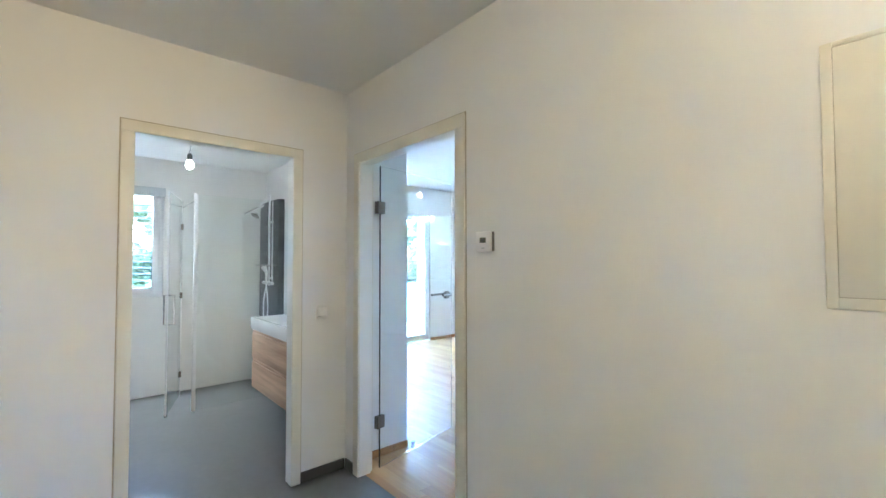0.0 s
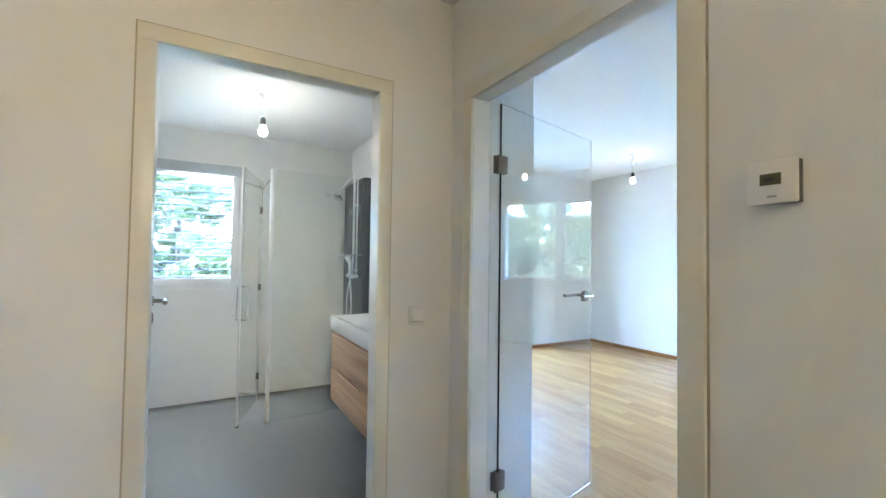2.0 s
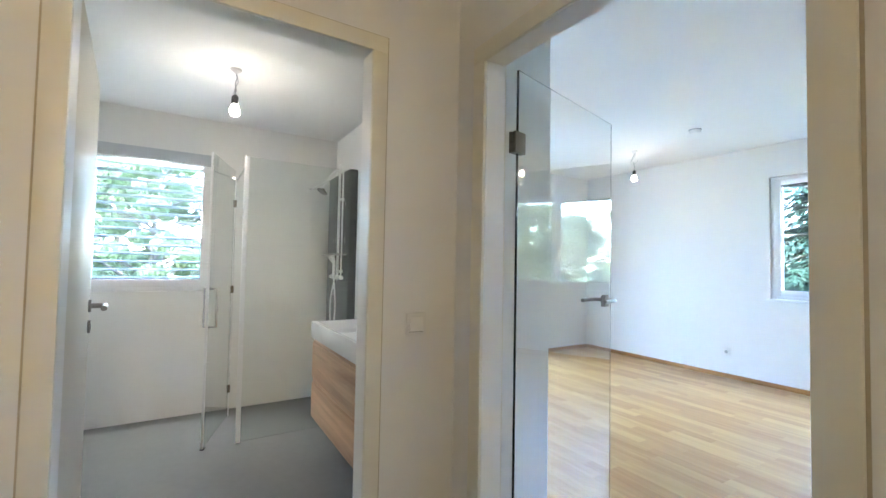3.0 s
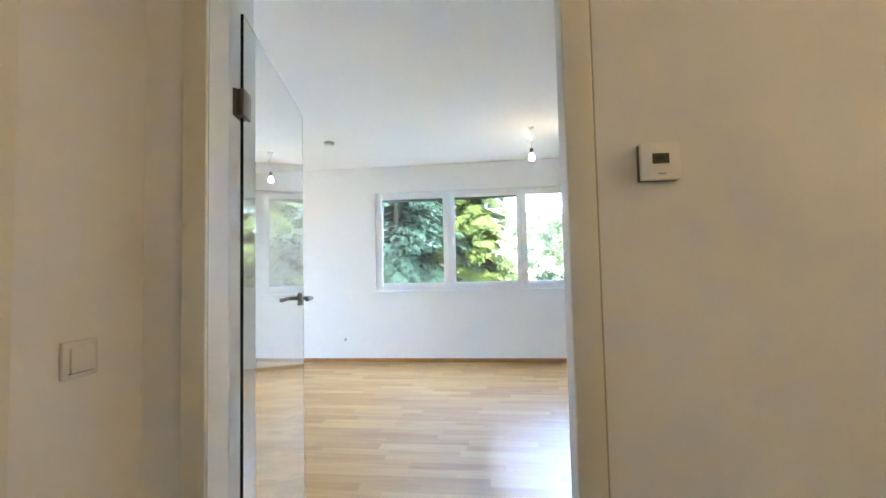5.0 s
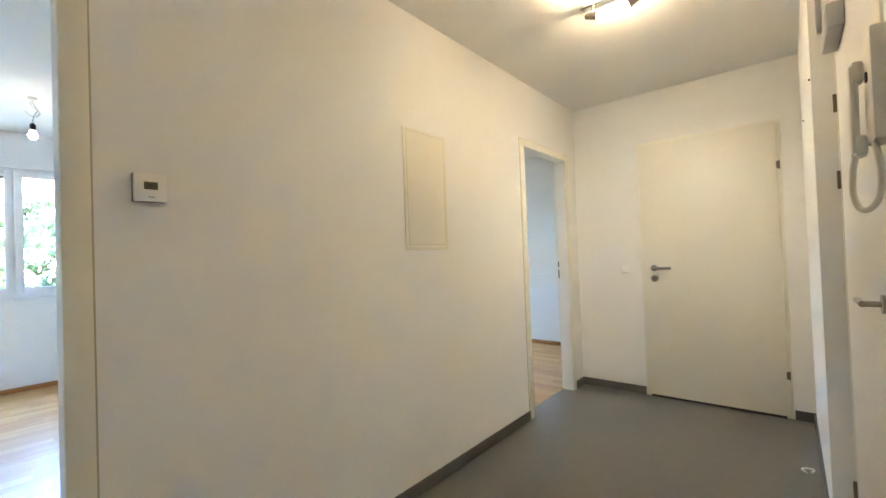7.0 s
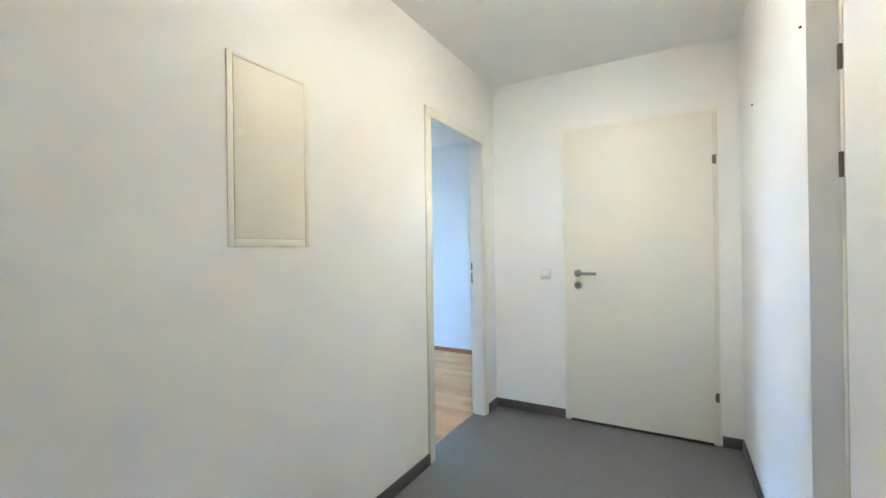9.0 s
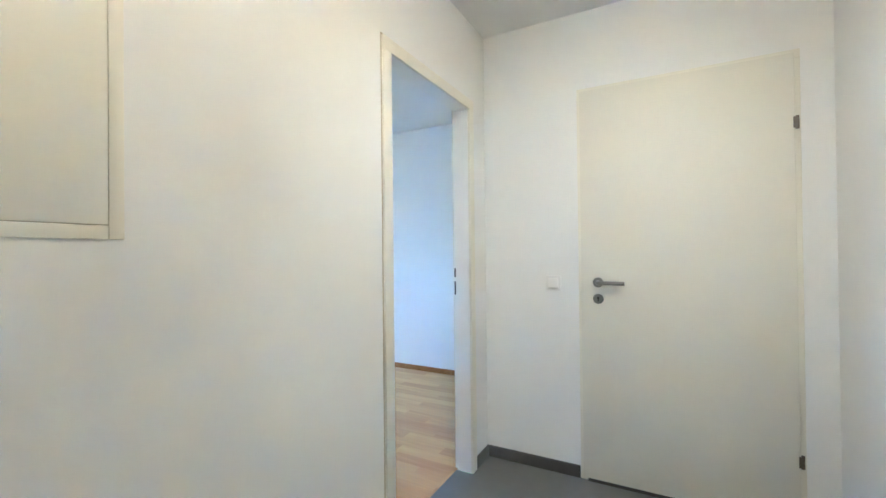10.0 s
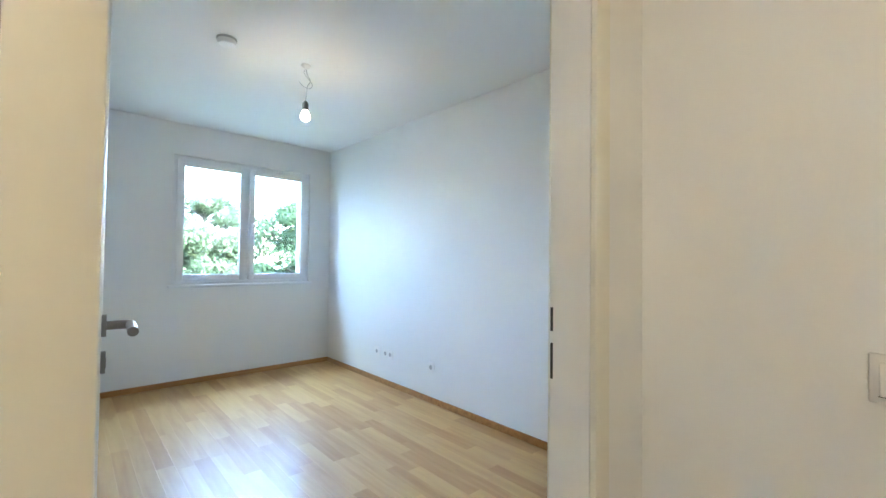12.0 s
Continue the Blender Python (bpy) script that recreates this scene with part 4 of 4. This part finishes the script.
def leafy(x, y, height, radius, leaves, material, seed, label):
    """A forked trunk with limbs out to clumps, whose leaves face outwards from their clump."""
    rng, gen = random.Random(seed), np.random.default_rng(seed)
    t = empty("tree", pose(x, y, -3.4), label, "tree")
    bm = bm_tube(bmesh.new(), (0, 0, 0), (0.1, 0.05, height * 0.5), 0.20, 0.12, 10)
    bm_tube(bm, (0.1, 0.05, height * 0.5), (0, 0, height * 0.93), 0.12, 0.03, 10)
    cen, siz = [], []
    for i in range(70):
        a, hh = rng.uniform(0, 2 * math.pi), height * rng.uniform(0.28, 0.97)
        lim = radius * math.sqrt(max(0.05, 1 - ((hh / height - 0.6) / 0.42) ** 2))
        rr = lim * math.sqrt(rng.random())
        c = Vector((rr * math.cos(a), rr * math.sin(a), hh))
        bm_tube(bm, (0.05, 0.02, max(0.5, hh - rr * 0.45 - 0.2)), c, 0.045, 0.010, 6)
        cen.append([*c])
        siz.append(rng.uniform(0.28, 0.55))
    part("trunk", bm, M_BARK, t, "brown trunk and limbs")
    pick = gen.integers(0, len(cen), leaves)
    w = unit(gen.normal(0, 1, (leaves, 3)))
    p = np.array(cen)[pick] + w * np.array(siz)[pick][:, None] * gen.uniform(0.5, 1.15, (leaves, 1)) * np.array([1.15, 1.15, 0.8])
    n = unit(w + np.array([0, 0, 0.35]) + gen.normal(0, 0.35, (leaves, 3)))
    d = unit(np.cross(n, gen.normal(0, 1, (leaves, 3))) + np.array([0, 0, -0.3]))
    blades("crown", p, d, n, gen.uniform(0.09, 0.17, (leaves, 1)), gen.uniform(0.06, 0.11, (leaves, 1)), material, t)
    return t


conifer(-1.5, 10.0, 13.0, 2.8, 460, M_LEAFD, 3, "dark bluish green conifer outside the window", 400)
conifer(0.55, 10.2, 11.5, 1.8, 520, M_LEAFL, 5, "light yellow green conifer outside the window", 300)
conifer(-4.6, 11.5, 12.0, 3.0, 240, M_LEAFD, 8, "dark green conifer outside the window")
conifer(-3.0, 16.0, 13.0, 3.4, 240, M_LEAFD, 21, "tall dark conifer behind the others")
conifer(-0.7, 15.5, 12.0, 2.3, 240, M_LEAFM, 22, "tall green conifer behind the others")
leafy(4.8, 15.0, 7.2, 2.4, 26000, M_LEAFP, 11, "pale leafy tree in the garden")
leafy(7.4, 17.0, 7.2, 2.9, 32000, M_LEAFP, 12, "pale green leafy tree in the garden")
leafy(10.2, 14.0, 6.8, 2.2, 24000, M_LEAFM, 13, "leafy green tree near the bedroom window")
leafy(9.0, 26.0, 7.4, 3.6, 14000, M_LEAFP, 14, "pale leafy tree farther off")
leafy(2.8, 24.0, 8.0, 3.4, 20000, M_LEAFP, 18, "pale tree farther off in the garden")
leafy(-11.0, 4.5, 8.4, 3.0, 34000, M_LEAFP, 15, "pale green tree beyond the balcony")
leafy(-20.5, -3.4, 10.0, 5.0, 60000, M_LEAFP, 26, "tall pale tree behind the one by the bathroom")
leafy(-16.5, -1.9, 8.6, 4.2, 80000, M_LEAFP, 16, "green tree outside the bathroom window")
leafy(-11.5, 7.6, 9.0, 3.2, 40000, M_LEAFP, 19, "pale leafy tree over the balcony")
leafy(-14.0, 10.0, 9.5, 3.2, 30000, M_LEAFM, 17, "green tree beyond the balcony")


# ---- parquet, plank by plank ----
def parquet(parent, rects, along, w, seed, cap, near):
    """Strips of oak laid in rows over the rectangles; the nearest are parts, the rest one joined part."""
    rng = random.Random(seed)
    lens = (0.48, 0.60, 0.72)
    shared = {}
    for ln in lens:
        bm = box(0.0002, ln - 0.0002, 0.0002, w - 0.0002, GZ + 0.0005, 0.0, 0.0)
        shared[ln] = mesh_of("plank", bm, M_OAK, False)
    todo = []
    for x0, x1, y0, y1 in rects:
        a0, a1, b0, b1 = (x0, x1, y0, y1) if along == "x" else (y0, y1, x0, x1)
        b = b0
        while b < b1 - 0.002:
            bw = min(w, b1 - b)
            a = a0
            first = True
            while a < a1 - 0.003:
                ln = rng.choice(lens)
                real = ln if not first else ln * rng.uniform(0.3, 1.0)
                first = False
                e = min(a + real, a1)
                todo.append((a, e, b, b + bw, ln if abs((e - a) - ln) < 1e-6 and abs(bw - w) < 1e-6 else None))
                a = e
            b += w
    def place(a, b):
        return (a, b) if along == "x" else (-b, a)
    todo.sort(key=lambda q: (place((q[0] + q[1]) / 2, 0)[0] if along == "x" else 0) * 0 + near(q))
    rest = bmesh.new()
    rot = 0 if along == "x" else 90
    n = 0
    for a, e, b, b2, ln in todo:
        if n < cap:
            me = shared[ln] if ln else mesh_of("plank", box(0.0002, e - a - 0.0002, 0.0002, b2 - b - 0.0002, GZ + 0.0005, 0.0, 0.0), M_OAK, False)
            ob = new("plank", me)
            ob.parent = parent
            ob.matrix_local = pose(a, b, 0) if along == "x" else pose(b2, a, 0, 0, 0, 90)
            n += 1
        else:
            r = (a + 0.0002, e - 0.0002, b + 0.0002, b2 - 0.0002) if along == "x" else (b + 0.0002, b2 - 0.0002, a + 0.0002, e - 0.0002)
            k = [rest.verts.new((x, y, z)) for z in (GZ + 0.0005, 0.0) for x, y in ((r[0], r[2]), (r[1], r[2]), (r[1], r[3]), (r[0], r[3]))]
            rest.faces.new(k[4:8])
            for i in range(4):
                rest.faces.new((k[i], k[(i + 1) % 4], k[4 + (i + 1) % 4], k[4 + i]))
    if rest.verts:
        ob = new("planks", mesh_of("planks", rest, M_OAK, False))
        ob.parent = parent
        tagged(ob, kind="stuff")
    else:
        rest.free()


parquet(floor_living, [(LX, LX2, 0.49, LY), (0.0155, LX2, T, 0.49), (0.158, 1.109, 0.046, T)], "x", 0.09, 4, 300, lambda q: abs((q[0] + q[1]) / 2 - 0.2) * 0.6 + abs((q[2] + q[3]) / 2 - 0.3))
parquet(floor_bedroom, [(SX0, SX1, T, SY), (3.64, 4.402, 0.091, T)], "y", 0.09, 7, 300, lambda q: (q[0] + q[1]) / 2 + 0.5 * abs((q[2] + q[3]) / 2 - 4.4))
